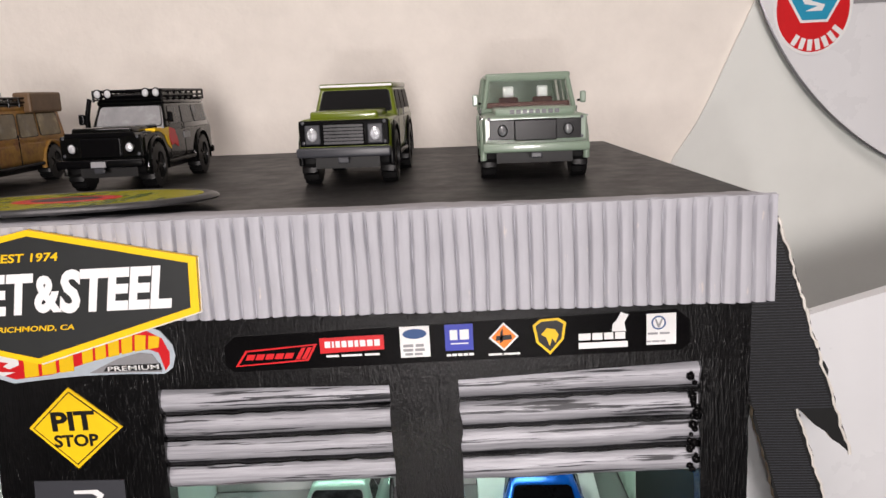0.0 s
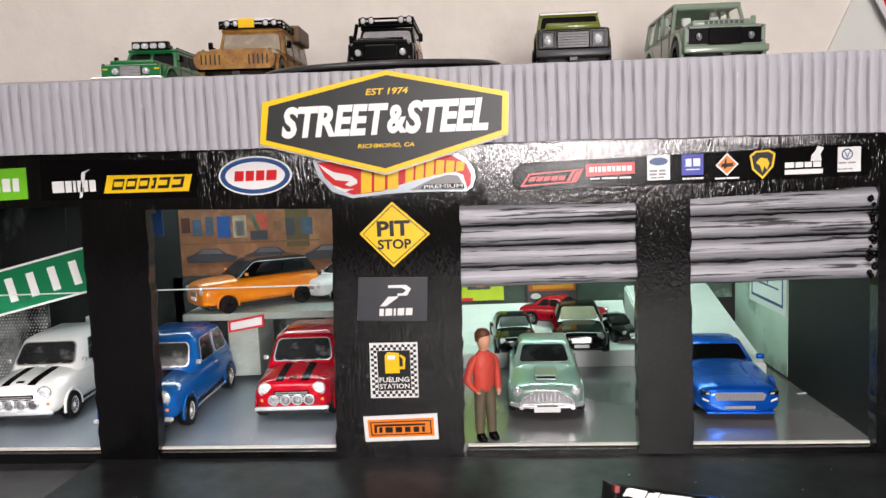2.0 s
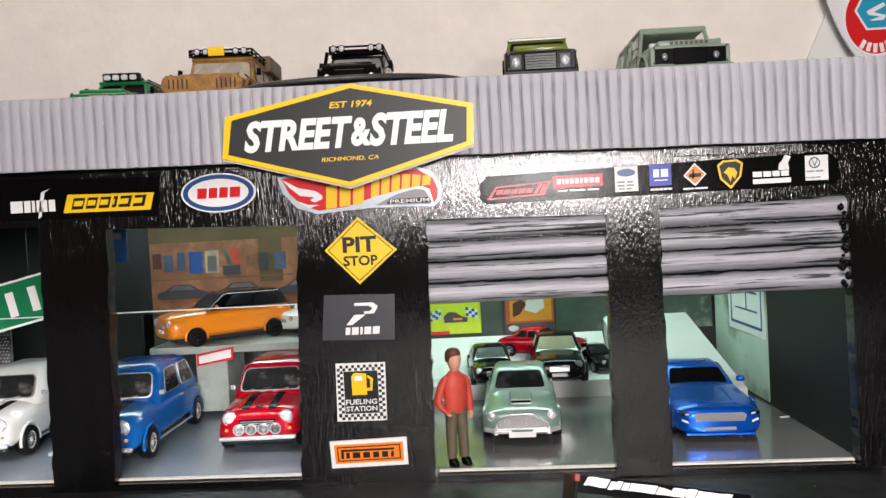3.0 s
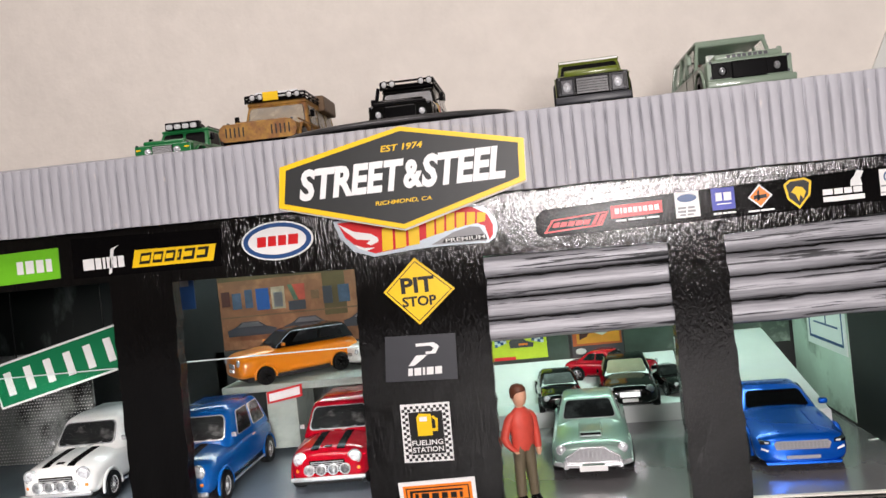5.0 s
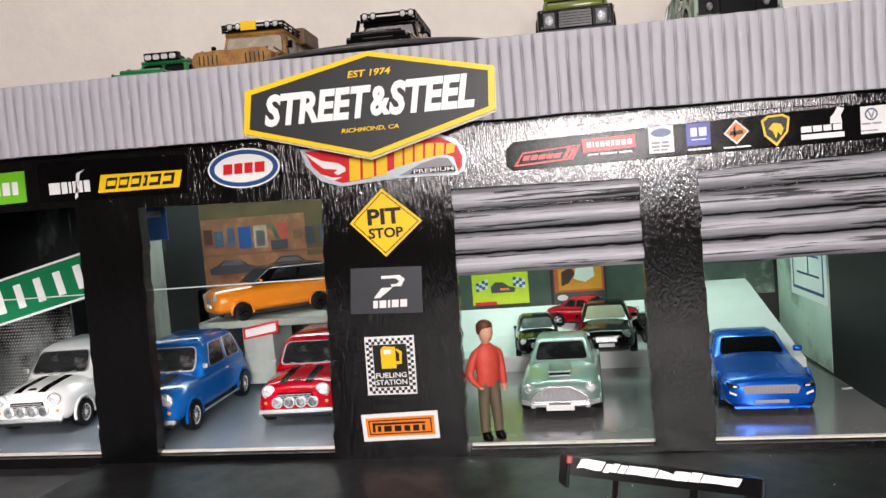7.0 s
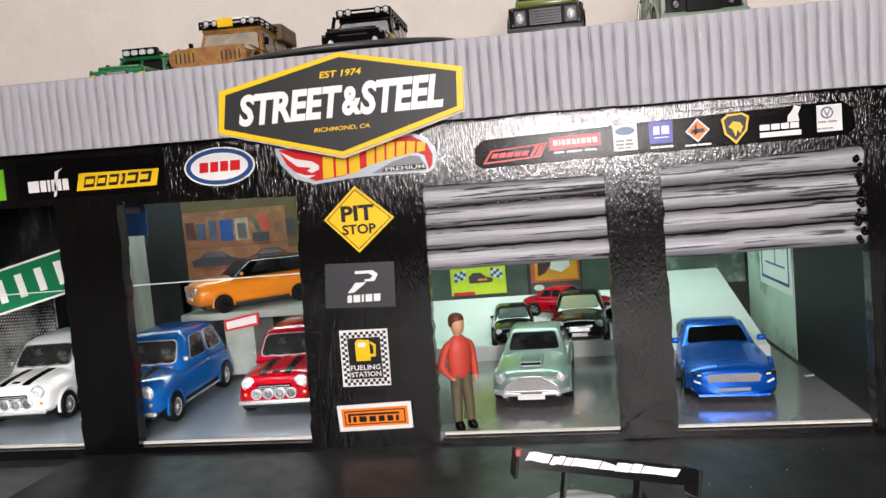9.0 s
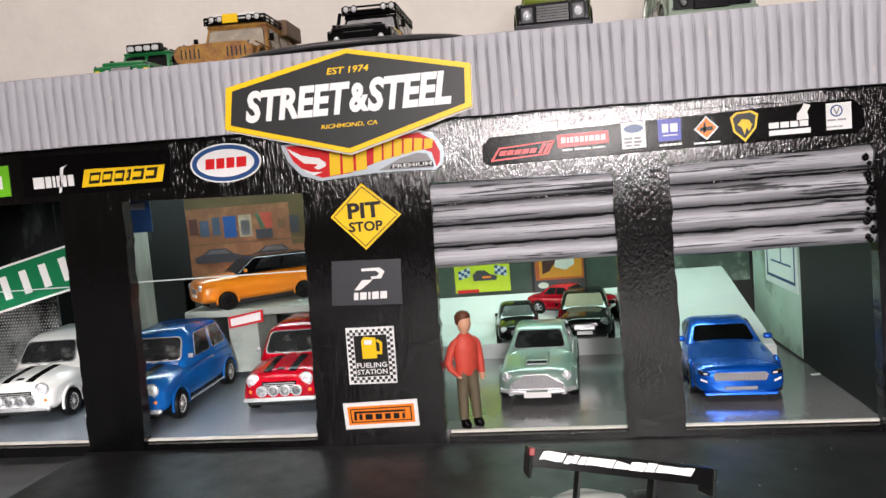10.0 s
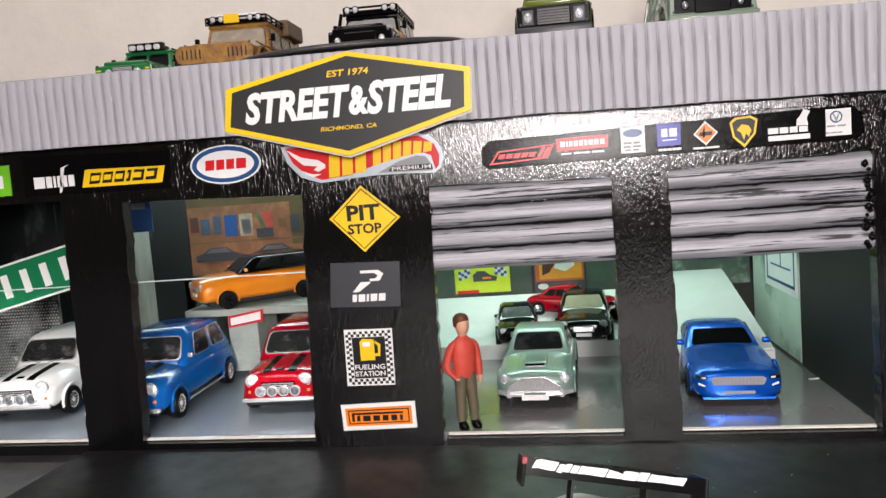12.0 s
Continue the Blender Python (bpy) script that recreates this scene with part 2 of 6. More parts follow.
solid("forecourt_board", fore, M["table"], "matt black card forecourt with small specks lying on the table", "board").matrix_basis = pose(0, 0, 0.0008, 0, 0.745, 0)

# ---- the garage shell ----
XL, XR, TOP = -268, 166, 127
garage = thing("toy_garage", "handmade black card toy garage with a silver corrugated fascia", "toy garage")
F0, F1 = 0.0, 5.0  # front and back of the front wall
BAYS = [(-168, -107, 92), (-89, -23, 88), (21, 77.5, 86), (94, 153.5, 86)]


def ground(x):
    """Height of the garage floor sheet."""
    return 3.9 - 0.013 * x


def deck(x, y=80):
    """Height of the roof deck, which sinks a little to the right and rises to the wall."""
    return 129.0 - 0.0145 * x + 0.012 * y


def sloped(x0, x1, y0, y1, below, above, level):
    """A sheet that follows a sloping level, from below it to above it."""
    bm = bmesh.new()
    v = [bm.verts.new((x, y, level(x, y) + d)) for x in (x0, x1) for y in (y0, y1) for d in (below, above)]
    for q in ((0, 1, 3, 2), (4, 6, 7, 5), (0, 4, 5, 1), (2, 3, 7, 6), (0, 2, 6, 4), (1, 5, 7, 3)):
        bm.faces.new([v[i] for i in q])
    return bm


def wobble(pts, amp, seed, step=3.0):
    """Breaks each straight run of an outline into short, hand-cut pieces."""
    out = []
    for i, (x, z) in enumerate(pts):
        x2, z2 = pts[(i + 1) % len(pts)]
        n = max(1, int(math.hypot(x2 - x, z2 - z) / step))
        for k in range(n):
            px, pz = x + (x2 - x) * k / n, z + (z2 - z) * k / n
            j = 0 if k == 0 else amp
            out.append((px + j * noise.noise((px * 0.35, pz * 0.35, seed)), pz + j * noise.noise((px * 0.35, pz * 0.35, seed + 9))))
    return out


def pier(x0b, x1b, x0t, x1t, z1, material, seed):
    pts = wobble([(x0b, 0), (x1b, 0), (x1t, z1), (x0t, z1)], 0.8, seed)
    bm = P(pts, F0, F1)
    part("pier", bm, material, garage)


pier(XL, -168, XL, -168, 92, M["brush_black"], 1)
pier(-106.9, -86.4, -106.3, -83.6, 90.4, M["brush_black"], 2)
pier(-24.8, 19.2, -21.4, 20.8, 87, M["brush_black"], 3)
pier(77.5, 95.7, 77.6, 94.7, 86, M["dab_black"], 4)
pier(154.6, XR, 153.7, 165.6, 88, M["brush_black"], 5)
part("lintel", P([(XL, 92), (-106, 90.2), (-84, 88.2), (-21.5, 86.2), (20.8, 86.0), (30, 85.7), (30, 108), (XL, 113)], F0 - 0.1, F1), M["brush_black"], garage)
part("lintel", P([(30, 85.7), (77.6, 84.4), (94.7, 84.9), (153.7, 87.0), (165.6, 87.3), (165.6, 107), (30, 108)], F0 - 0.15, F1), M["dab_black"], garage)
for a, b, _ in BAYS:
    part("sill", sloped(a - 1, b + 1, F0 + 0.3, F1 - 0.6, -4.4, -0.9, lambda x, y: ground(x)), M["dab_black"], garage)
for a, b, _ in BAYS:
    part("floor_edge", sloped(a - 0.5, b + 0.5, 2.6, 4.1, -0.55, 0.05, lambda x, y: ground(x)), M["edge_paper"], garage, "pale cut edge of the floor sheet")
part("floor_sheet", sloped(-4, 163, 4.2, 142, -3, 0, lambda x, y: ground(x)), M["floor"], garage, "dark grey metallic floor sheet")
part("floor_sheet", sloped(XL + 2, -4.2, 4.2, 142, -3, 0, lambda x, y: ground(x)), M["floor_west"], garage, "blue-grey metallic floor sheet")
part("side_wall", P([(155.6, 0.5), (160, 0.5), (160, 124), (155.6, 124)], 5, 142), M["card_black"], garage)
part("side_wall", B(XL, XL + 4, 5, 142, 0, 124), M["card_black"], garage)
part("back_wall", B(XL, 166, 141, 144.5, 0, 124), M["card_black"], garage)
part("inner_ceiling", B(XL, 164, 5, 141, 101, 103), M["card_black"], garage)
part("roof", sloped(XL - 3, XR + 2, -2.6, 188, -1.6, 0, deck), M["roof"], garage, "matt black card roof deck")


def corrugated(x0, x1, zb0, zb1, zt0, zt1, y):
    """Painted corrugated card: flat-topped ribs with irregular, hand-pressed grooves."""
    bm = bmesh.new()
    pitch, per, rows = 3.35, 18, 18
    n = int((x1 - x0) / pitch * per)
    grid = []
    for i in range(n + 1):
        x = x0 + (x1 - x0) * i / n
        rib = int((x - x0) / pitch)
        col = []
        for r in range(rows + 1):
            v = r / rows
            f = i / n
            z = (zb0 + (zb1 - zb0) * f) * (1 - v) + (zt0 + (zt1 - zt0) * f) * v
            bend = 0.45 * noise.noise(((x - x0) / pitch * 0.35, v * 1.2, 3))
            ph = ((x + bend - x0) / pitch) % 1.0
            depth = 1.25 * (0.85 + 0.55 * noise.noise((rib * 3.1, v * 1.6, 7))) * min(1.0, max(0.0, (0.97 - v) / 0.06))
            groove = math.exp(-((ph - 0.5) / 0.085) ** 2) * depth
            crest = 0.10 * math.cos(2 * math.pi * ph)
            if r == 0:
                z += 0.45 * noise.noise((x * 0.06, 1, 1)) + 0.12 * noise.noise((x * 0.5, 2, 1))
            col.append(bm.verts.new((x, y + groove - crest + 0.18 * noise.noise((x * 0.12, z * 0.15, 5)), z)))
        grid.append(col)
    back = [(bm.verts.new((c[0].co.x, y + 2.6, c[0].co.z)), bm.verts.new((c[-1].co.x, y + 2.6, c[-1].co.z))) for c in grid]
    for i in range(n):
        for r in range(rows):
            bm.faces.new((grid[i][r], grid[i + 1][r], grid[i + 1][r + 1], grid[i][r + 1]))
        bm.faces.new((grid[i][0], back[i][0], back[i + 1][0], grid[i + 1][0]))
        bm.faces.new((grid[i][-1], grid[i + 1][-1], back[i + 1][1], back[i][1]))
        bm.faces.new((back[i][0], back[i][1], back[i + 1][1], back[i + 1][0]))
    for i in (0, n):
        bm.faces.new(grid[i] + [back[i][1], back[i][0]])
    return bm


part("fascia", corrugated(XL - 3, 167.8, 110.2, 103.2, 131.2, 127.9, -7.6), M["silver"], garage, "silver-painted corrugated card fascia with pressed ribs", smooth=50)
part("fascia_return", P([(XL - 3, 113), (167.6, 106), (167.6, 126.4), (XL - 3, 131.1)], -5.2, -2.6), M["silver"], garage)
fold = bmesh.new()
rows = []
for k in range(147):
    x = XL - 3 + (167.8 - XL + 3) * k / 146
    top = 131.2 - 3.3 * k / 146
    inner = 5.5 + 2.4 * noise.noise((x * 0.05, 4, 2)) + 1.1 * noise.noise((x * 0.3, 4, 2))
    prof = [(-7.4, top - 0.5), (-6.6, top + 0.25), (-2.0, deck(x, -2) + 0.75), (inner, deck(x, inner) + 0.3), (inner, deck(x, inner) + 0.02), (-6.0, top - 0.8)]
    rows.append([fold.verts.new((x, y, z + 0.25 * noise.noise((x * 0.2, y, 6)) * (0 < n < 4))) for n, (y, z) in enumerate(prof)])
for a, b in zip(rows, rows[1:]):
    for n in range(6):
        fold.faces.new((a[n], b[n], b[(n + 1) % 6], a[(n + 1) % 6]))
fold.faces.new(rows[0]), fold.faces.new(rows[-1][::-1])
part("fascia_fold", fold, M["silver"], garage, "silver paint and card folded over onto the roof", smooth=50)
part("fascia_flap", P(wobble([(58, 101.9), (74, 101.6), (74, 103.2), (58, 103.3)], 0.3, 61, 2.0), -0.9, -0.2), M["dab_black"], garage)
part("fascia_flap", P(wobble([(100, 101.6), (138, 100.9), (139, 103.4), (101, 103.6)], 0.3, 62, 2.0), -1.6, -0.4), M["brush_black"], garage)


def shutter(x0, x1, z0, z1, seed):
    """A half-raised roller shutter of rounded, streaky silver slats; each slat a strip of its own."""
    hold = part("roller_shutter", B(x0 - 1.5, x1 + 1.5, 3.4, 4.6, z0 + 1, z1), M["card_black"], garage, "half-raised roller shutter with streaky silver slats")
    n = 4
    for k in range(n):
        a, b = z0 + (z1 - z0) * k / n, z0 + (z1 - z0) * (k + 1) / n
        bm = bmesh.new()
        cols = 40
        prof = [(0.0, 2.9), (0.12, 1.7), (0.35, 0.9), (0.6, 1.0), (0.82, 1.8), (0.97, 3.0)]
        grid = []
        for i in range(cols + 1):
            f = i / cols
            x = x0 - 0.4 + (x1 - x0 + 0.8) * f
            sag = 0.45 * noise.noise((x * 0.05, k * 3.3, seed))
            grid.append([bm.verts.new((x, y + 0.25 * noise.noise((x * 0.2, t * 4, seed + k)), a + (b - a) * t + sag)) for t, y in prof])
        for i in range(cols):
            for r in range(len(prof) - 1):
                bm.faces.new((grid[i][r], grid[i + 1][r], grid[i + 1][r + 1], grid[i][r + 1]))
        ret = bmesh.ops.extrude_face_region(bm, geom=list(bm.faces))
        for v in ret["geom"]:
            if isinstance(v, bmesh.types.BMVert):
                v.co.y += 0.5
        part("slat", bm, M["shutter"], hold, smooth=60)
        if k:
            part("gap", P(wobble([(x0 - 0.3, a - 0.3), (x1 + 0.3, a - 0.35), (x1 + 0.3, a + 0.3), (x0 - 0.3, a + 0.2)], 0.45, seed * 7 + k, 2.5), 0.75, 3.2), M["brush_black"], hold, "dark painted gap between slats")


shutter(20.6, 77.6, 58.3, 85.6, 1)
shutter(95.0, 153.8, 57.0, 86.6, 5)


# ---- sign and stickers on the front ----
def hexagon(x0, x1, zt, zb, zlt, zlb, xm):
    return [(x0 - 0.8, zlb), (xm - 0.8, zb), (x1 - 0.4, zlb), (x1 + 0.2, zlt), (xm + 0.9, zt), (x0 + 0.8, zlt)]


sign = thing("garage_sign", "six-sided charcoal sign with a yellow border and white slanted lettering", "sign", (0, -8.2, 108))
S = (0, 8.2, -108)
so = Vector(S)


def on_sign(ob):
    ob.location = so * MM
    return ob


on_sign(part("border", P(hexagon(-40.2, 37.1, 128.7, 97.2, 120.6, 107.9, -1), -9.6, -8.2), M["yellow"], sign, "yellow border"))
on_sign(part("panel", P(hexagon(-38.2, 35.2, 127.3, 98.7, 119.4, 109.0, -1), -9.75, -9.3), M["sign_black"], sign, "charcoal face"))
on_sign(part("backing", P(hexagon(-40.4, 37.3, 128.4, 96.6, 120.4, 107.4, -1), -8.2, -7.4), M["edge_paper"], sign, "pale card backing"))
on_sign(lettering("lettering", "STREET", -33.9, 0.2, 109.1, 118.9, -9.78, M["white"], sign, lean=0.24, thick=0.042))
on_sign(lettering("lettering", "&", -0.6, 5.4, 109.4, 118.2, -9.78, M["white"], sign, lean=0.12, thick=0.044))
on_sign(lettering("lettering", "STEEL", 5.0, 30.9, 109.1, 119.3, -9.78, M["white"], sign, lean=0.24, thick=0.042))
on_sign(lettering("lettering", "EST 1974", -6.8, 6.4, 121.4, 123.4, -9.78, M["yellow"], sign, lean=0.2, thick=0.018))
on_sign(lettering("lettering", "RICHMOND, CA", -10.1, 7.6, 105.0, 106.5, -9.78, M["yellow"], sign, lean=0.2, thick=0.012))


def sticker(name, label, layers, category="sticker", group=""):
    """A flat sticker: layers of (part name, outlines, material), each a little prouder than the one below."""
    t = thing(name, label, category, group=group)
    y = -0.35
    for nm, outlines, m in layers:
        for o in outlines:
            part(nm, P(o, y, y + 0.35), m, t)
        y -= 0.07
    return t, y


def rows_of(x0, x1, z0, z1, widths, lean=0.0, gap=0.22):
    total = sum(widths) + gap * (len(widths) - 1)
    k, x, out = (x1 - x0) / total, x0, []
    for w in widths:
        d = lean * (z1 - z0)
        out.append([(x, z0), (x + w * k, z0), (x + w * k + d, z1), (x + d, z1)])
        x += (w + gap) * k
    return out


# flame-shaped red, yellow and white badge tucked under the sign
def arc_bars(x0, x1, foot, head, count, gap=0.2):
    """Upright bars of lettering between two curves."""
    out, step = [], (x1 - x0) / count
    for k in range(count):
        a, b = x0 + step * (k + gap / 2), x0 + step * (k + 1 - gap / 2)
        out.append([(a, foot(a)), (b, foot(b)), (b + 0.5, head(b)), (a + 0.5, head(a))])
    return out


flame_layers = [
    ("backing", [[(-26.7, 102.1), (-25.0, 96.8), (-20.7, 91.8), (-14.3, 89.5), (-4.8, 90.2), (2.8, 90.6), (12.0, 90.6), (23.0, 90.2), (25.2, 91.6), (26.2, 94.6), (25.8, 97.4), (23.1, 101.1), (17.8, 103.2), (13.0, 102.6), (3.0, 101.6), (-11.3, 102.4)]], M["silver_print"]),
    ("red_flame", [[(-25.3, 101.4), (-23.1, 96.6), (-19.3, 92.8), (-13.8, 90.5), (-4.7, 91.3), (4.9, 94.1), (14.4, 96.3), (20.0, 96.6), (22.2, 95.6), (23.4, 91.0), (24.6, 92.6), (24.9, 95.6), (23.4, 99.2), (18.6, 102.1), (13.0, 101.8), (3.0, 101.0), (-12, 101.6)]], M["red"]),
    ("white_flame", [[(-25.0, 101.0), (-20.1, 98.2), (-14.5, 96.9), (-12.4, 95.4), (-12.4, 94.2), (-14.9, 93.2), (-16.4, 94.0), (-14.9, 94.9), (-19.5, 95.6), (-23.0, 98.6)], [(-20.6, 94.0), (-17.0, 92.6), (-13.6, 92.4), (-16.6, 91.5), (-19.0, 92.6)]], M["white"]),
    ("yellow_lettering", arc_bars(-11.8, 1.4, lambda x: 90.9 + 0.1 * (x + 11), lambda x: 98.2 + 0.2 * (x + 11), 3) + arc_bars(3.0, 22.8, lambda x: 93.6 + 0.235 * (x - 3) - 0.003 * (x - 3) ** 2, lambda x: 100.4 + 0.10 * (x - 3) - 0.007 * (x - 3) ** 2, 6), M["yellow"]),
    ("grey_band", [[(4.6, 91.3), (12.0, 94.6), (17.6, 95.9), (20.6, 95.4), (21.8, 93.4), (22.4, 90.8)]], M["grey_print"]),
    ("black_band", [[(8.2, 91.6), (9.4, 93.0), (22.2, 93.0), (22.6, 91.2)]], M["black"]),
]
badge, yb = sticker("flame_badge_sticker", "red, yellow and white flame-shaped badge sticker under the sign", flame_layers)
lettering("lettering", "PREMIUM", 9.4, 22.0, 91.6, 92.8, yb + 0.02, M["white"], badge, thick=0.01)

fuel_oval, _ = sticker("oval_fuel_badge", "white oval sticker with a navy ring and red bars", [
    ("backing", [oval(-46, 97.4, 12.2, 6.9)], M["white"]), ("navy_ring", [oval(-46, 97.4, 11.6, 6.4)], M["blue_dark"]),
    ("white_oval", [oval(-46, 97.4, 9.9, 4.9)], M["white"]), ("red_lettering", rows_of(-53, -39, 95.6, 99.2, (1, 0.9, 0.9, 1.1), 0.1), M["red"])])
fuel_oval.matrix_basis = pose(0, 0, 0.00844) @ Matrix.Diagonal((1, 1, 0.92, 1))
sticker("toy_maker_sticker", "glossy black strip with white bars and a yellow slanted plate", [
    ("backing", [[(-118.6, 92.6), (-66, 91.8), (-64.6, 104.2), (-118.2, 106.2)]], M["gloss_black"]),
    ("yellow_plate", [[(-97.2, 94.2), (-68.5, 93.9), (-67, 99.4), (-95.6, 100.1)]], M["yellow"]),
    ("white_lettering", rows_of(-114.6, -99.8, 95.0, 98.8, (1.7, 0.9, 0.4, 0.7, 0.6, 0.9)) + [[(-105.6, 92.9), (-104.6, 93.4), (-103.0, 101.2), (-101.2, 102.4), (-104.2, 101.4)], ], M["white"]),
    ("black_outline", rows_of(-94.5, -70.5, 95.2, 98.8, (1, 0.9, 0.9, 0.35, 1, 1), 0.3, 0.25), M["black"]),
    ("yellow_core", rows_of(-93.7, -71.2, 96.2, 97.9, (0.8, 0.7, 0.7, 0.14, 0.8, 0.8), 0.3, 0.45), M["yellow"])])
sticker("console_sticker", "lime green rectangular sticker with white bars", [
    ("backing", [[(-150, 92.8), (-123.4, 93.4), (-123.2, 103.8), (-150, 103.6)]], M["green_lime"]),
    ("white_lettering", rows_of(-139, -126, 96.0, 100.4, (0.8, 1, 0.9, 0.7), 0, 0.3), M["white"])])

pit, yb = sticker("pit_stop_sign", "yellow diamond road sign sticker with black lettering", [
    ("backing", [[(-12.6, 77.6), (-1.8, 66.2), (10.7, 76.8), (-1.4, 87.8)]], M["yellow"]),
    ("black_line", [[(-11.6, 77.5), (-1.8, 67.2), (9.7, 76.8), (-1.4, 86.8)]], M["black"]),
    ("yellow_face", [[(-11.2, 77.5), (-1.8, 67.6), (9.3, 76.8), (-1.4, 86.4)]], M["yellow"])])
lettering("lettering", "PIT", -6.7, 4.2, 76.5, 81.6, yb + 0.02, M["black"], pit, thick=0.035)
lettering("lettering", "STOP", -6.7, 4.4, 72.2, 75.5, yb + 0.02, M["black"], pit, thick=0.03)

sticker("sunglasses_sticker", "slate grey square sticker with a white looped mark", [
    ("backing", [[(-15, 48.6), (8.5, 47.8), (9.2, 62.5), (-13.7, 63.2)]], M["slate"]),
    ("white_mark", [[(-7, 53.2), (-5.0, 53.2), (-1.5, 55.6), (-0.6, 56.4), (-4.2, 56.4), (-5.4, 55.0)], [(-1.0, 56.6), (2.2, 56.6), (3.6, 58.8), (2.0, 60.2), (-4.0, 60.2), (-4.0, 59.3), (0.6, 59.2), (1.8, 58.3), (0.8, 57.4), (-1.0, 57.4)]], M["white"]),
    ("white_lettering", rows_of(-7.4, 3.6, 50.0, 52.4, (0.6, 0.9, 0.3, 0.9, 0.9), 0.1), M["white"])])

checks = [rect(-11.4 + i * 0.98, -10.42 + i * 0.98, 39.05 - 0.98 * r, 40.03 - 0.98 * r) for r in (0, 1) for i in range(16) if (i + r) % 2]
checks += [rect(-11.4 + i * 0.98, -10.42 + i * 0.98, 21.0 + 0.98 * r, 21.98 + 0.98 * r) for r in (0, 1) for i in range(16) if (i + r) % 2]
checks += [rect(-11.4 + c * 0.98, -10.42 + c * 0.98, 37.09 - 0.98 * i, 38.07 - 0.98 * i) for c in (0, 1, 14, 15) for i in range(16) if (i + c) % 2]
fuel, yb = sticker("fuel_station_sticker", "black sticker with a checkered border and a yellow fuel can", [
    ("backing", [[(-12.1, 20.6), (4.5, 20.4), (4.9, 40.6), (-11.7, 40.8)]], M["white"]), ("black_check", checks, M["black"]),
    ("black_face", [rect(-9.2, 2.2, 23.2, 37.9)], M["black"]),
    ("yellow_can", [[(-6.6, 29.6), (-1.6, 29.6), (-1.6, 37.0), (-5.6, 37.4), (-6.6, 36.2)], [(-1.6, 31.0), (0.2, 31.0), (0.6, 35.2), (-1.0, 36.4), (-1.6, 36.0), (-0.4, 34.8), (-0.4, 32.0), (-1.6, 32.0)]], M["yellow"]),
    ("pale_gauge", [rect(-5.6, -3.0, 34.6, 36.2)], M["white"])])
fuel.matrix_basis = pose(0.0001, 0, 0.0027) @ Matrix.Diagonal((0.97, 1, 0.935, 1))
lettering("lettering", "FUELING", -8.8, 1.6, 26.4, 28.2, yb + 0.02, M["white"], fuel, thick=0.02)
lettering("lettering", "STATION", -8.8, 1.6, 24.0, 25.8, yb + 0.02, M["white"], fuel, thick=0.02)

tyres, _ = sticker("tyre_maker_sticker", "orange sticker with a white rim and dark bars", [
    ("backing", [[(-15.2, 5.8), (10.2, 6.2), (10, 16.2), (-15.6, 15.6)]], M["white"]), ("orange_face", [[(-13.9, 7.4), (8.8, 7.7), (8.7, 14.6), (-14.2, 14.2)]], M["orange"]),
    ("dark_frame", [[(-13.0, 8.2), (7.9, 8.5), (7.8, 13.8), (-13.3, 13.4)]], M["black"]), ("orange_inner", [[(-12.6, 8.6), (7.5, 8.9), (7.4, 13.4), (-12.9, 13.0)]], M["orange"]),
    ("dark_lettering", [[(-11.9, 9.2), (-11.0, 9.2), (-11.0, 11.7), (5.8, 11.9), (5.8, 12.6), (-11.9, 12.5)]] + rows_of(-10.2, 5.6, 9.3, 11.4, (0.4, 0.9, 0.8, 0.7, 0.7, 0.35), 0, 0.35), M["black"])])

tyres.matrix_basis = pose(0.00065, 0, 0.0015) @ Matrix.Diagonal((0.98, 1, 0.9, 1))

# the strip of small emblems over the shutters
sx0, sx1 = 37.6, 151.0
strip, yb = sticker("emblem_strip", "long glossy black sticker strip with a row of coloured maker emblems", [
    ("backing", [[(sx0 + 2.6, 89.7), (sx0 + 0.6, 91.4), (sx0 + 0.8, 96.3), (sx0 + 3.3, 98.5), (sx1 - 3.5, 100.4), (sx1 - 0.2, 97.6), (sx1 + 0.2, 92.0), (sx1 - 2.0, 90.2)]], M["gloss_black"])])


def emblem(name, label, outlines, m, y=None):
    for o in outlines:
        part(name, P(o, yb if y is None else y, 0), m, strip, label)


emblem("red_emblem", "red slanted outline", [[(40.6, 91.0), (58.6, 91.8), (61.0, 96.0), (43.4, 95.0)]], M["red"])
emblem("red_emblem", "black inside of the outline", [[(41.5, 91.4), (58.2, 92.2), (60.1, 95.6), (43.8, 94.6)]], M["gloss_black"], yb - 0.05)
emblem("red_emblem", "red slash", rows_of(43.2, 54.6, 92.6, 94.0, (1, 1, 1, 1, 1), 0.5, 0.2) + rows_of(55.4, 58.0, 92.3, 95.2, (1, 1), 0.6, 0.4), M["red"], yb - 0.1)
emblem("red_plate", "red plate with white bars", [[(61.6, 93.4), (77.2, 93.8), (77.2, 97.5), (61.6, 97.3)]], M["red"])
emblem("white_bar", "white bar", rows_of(62.8, 76.2, 94.8, 96.4, (0.9, 0.35, 0.7, 0.8, 0.8, 0.6, 0.9, 0.9, 0.9), 0, 0.25) + rows_of(63, 76, 92.4, 92.9, (1, 1.6, 1.2)), M["white"], yb - 0.06)
emblem("white_plate", "white plate with a navy oval", [rect(81.1, 88.3, 91.4, 99.2)], M["white"])
emblem("navy_oval", "navy oval", [oval(84.7, 97.3, 2.9, 1.25, 24)], M["blue_dark"], yb - 0.06)
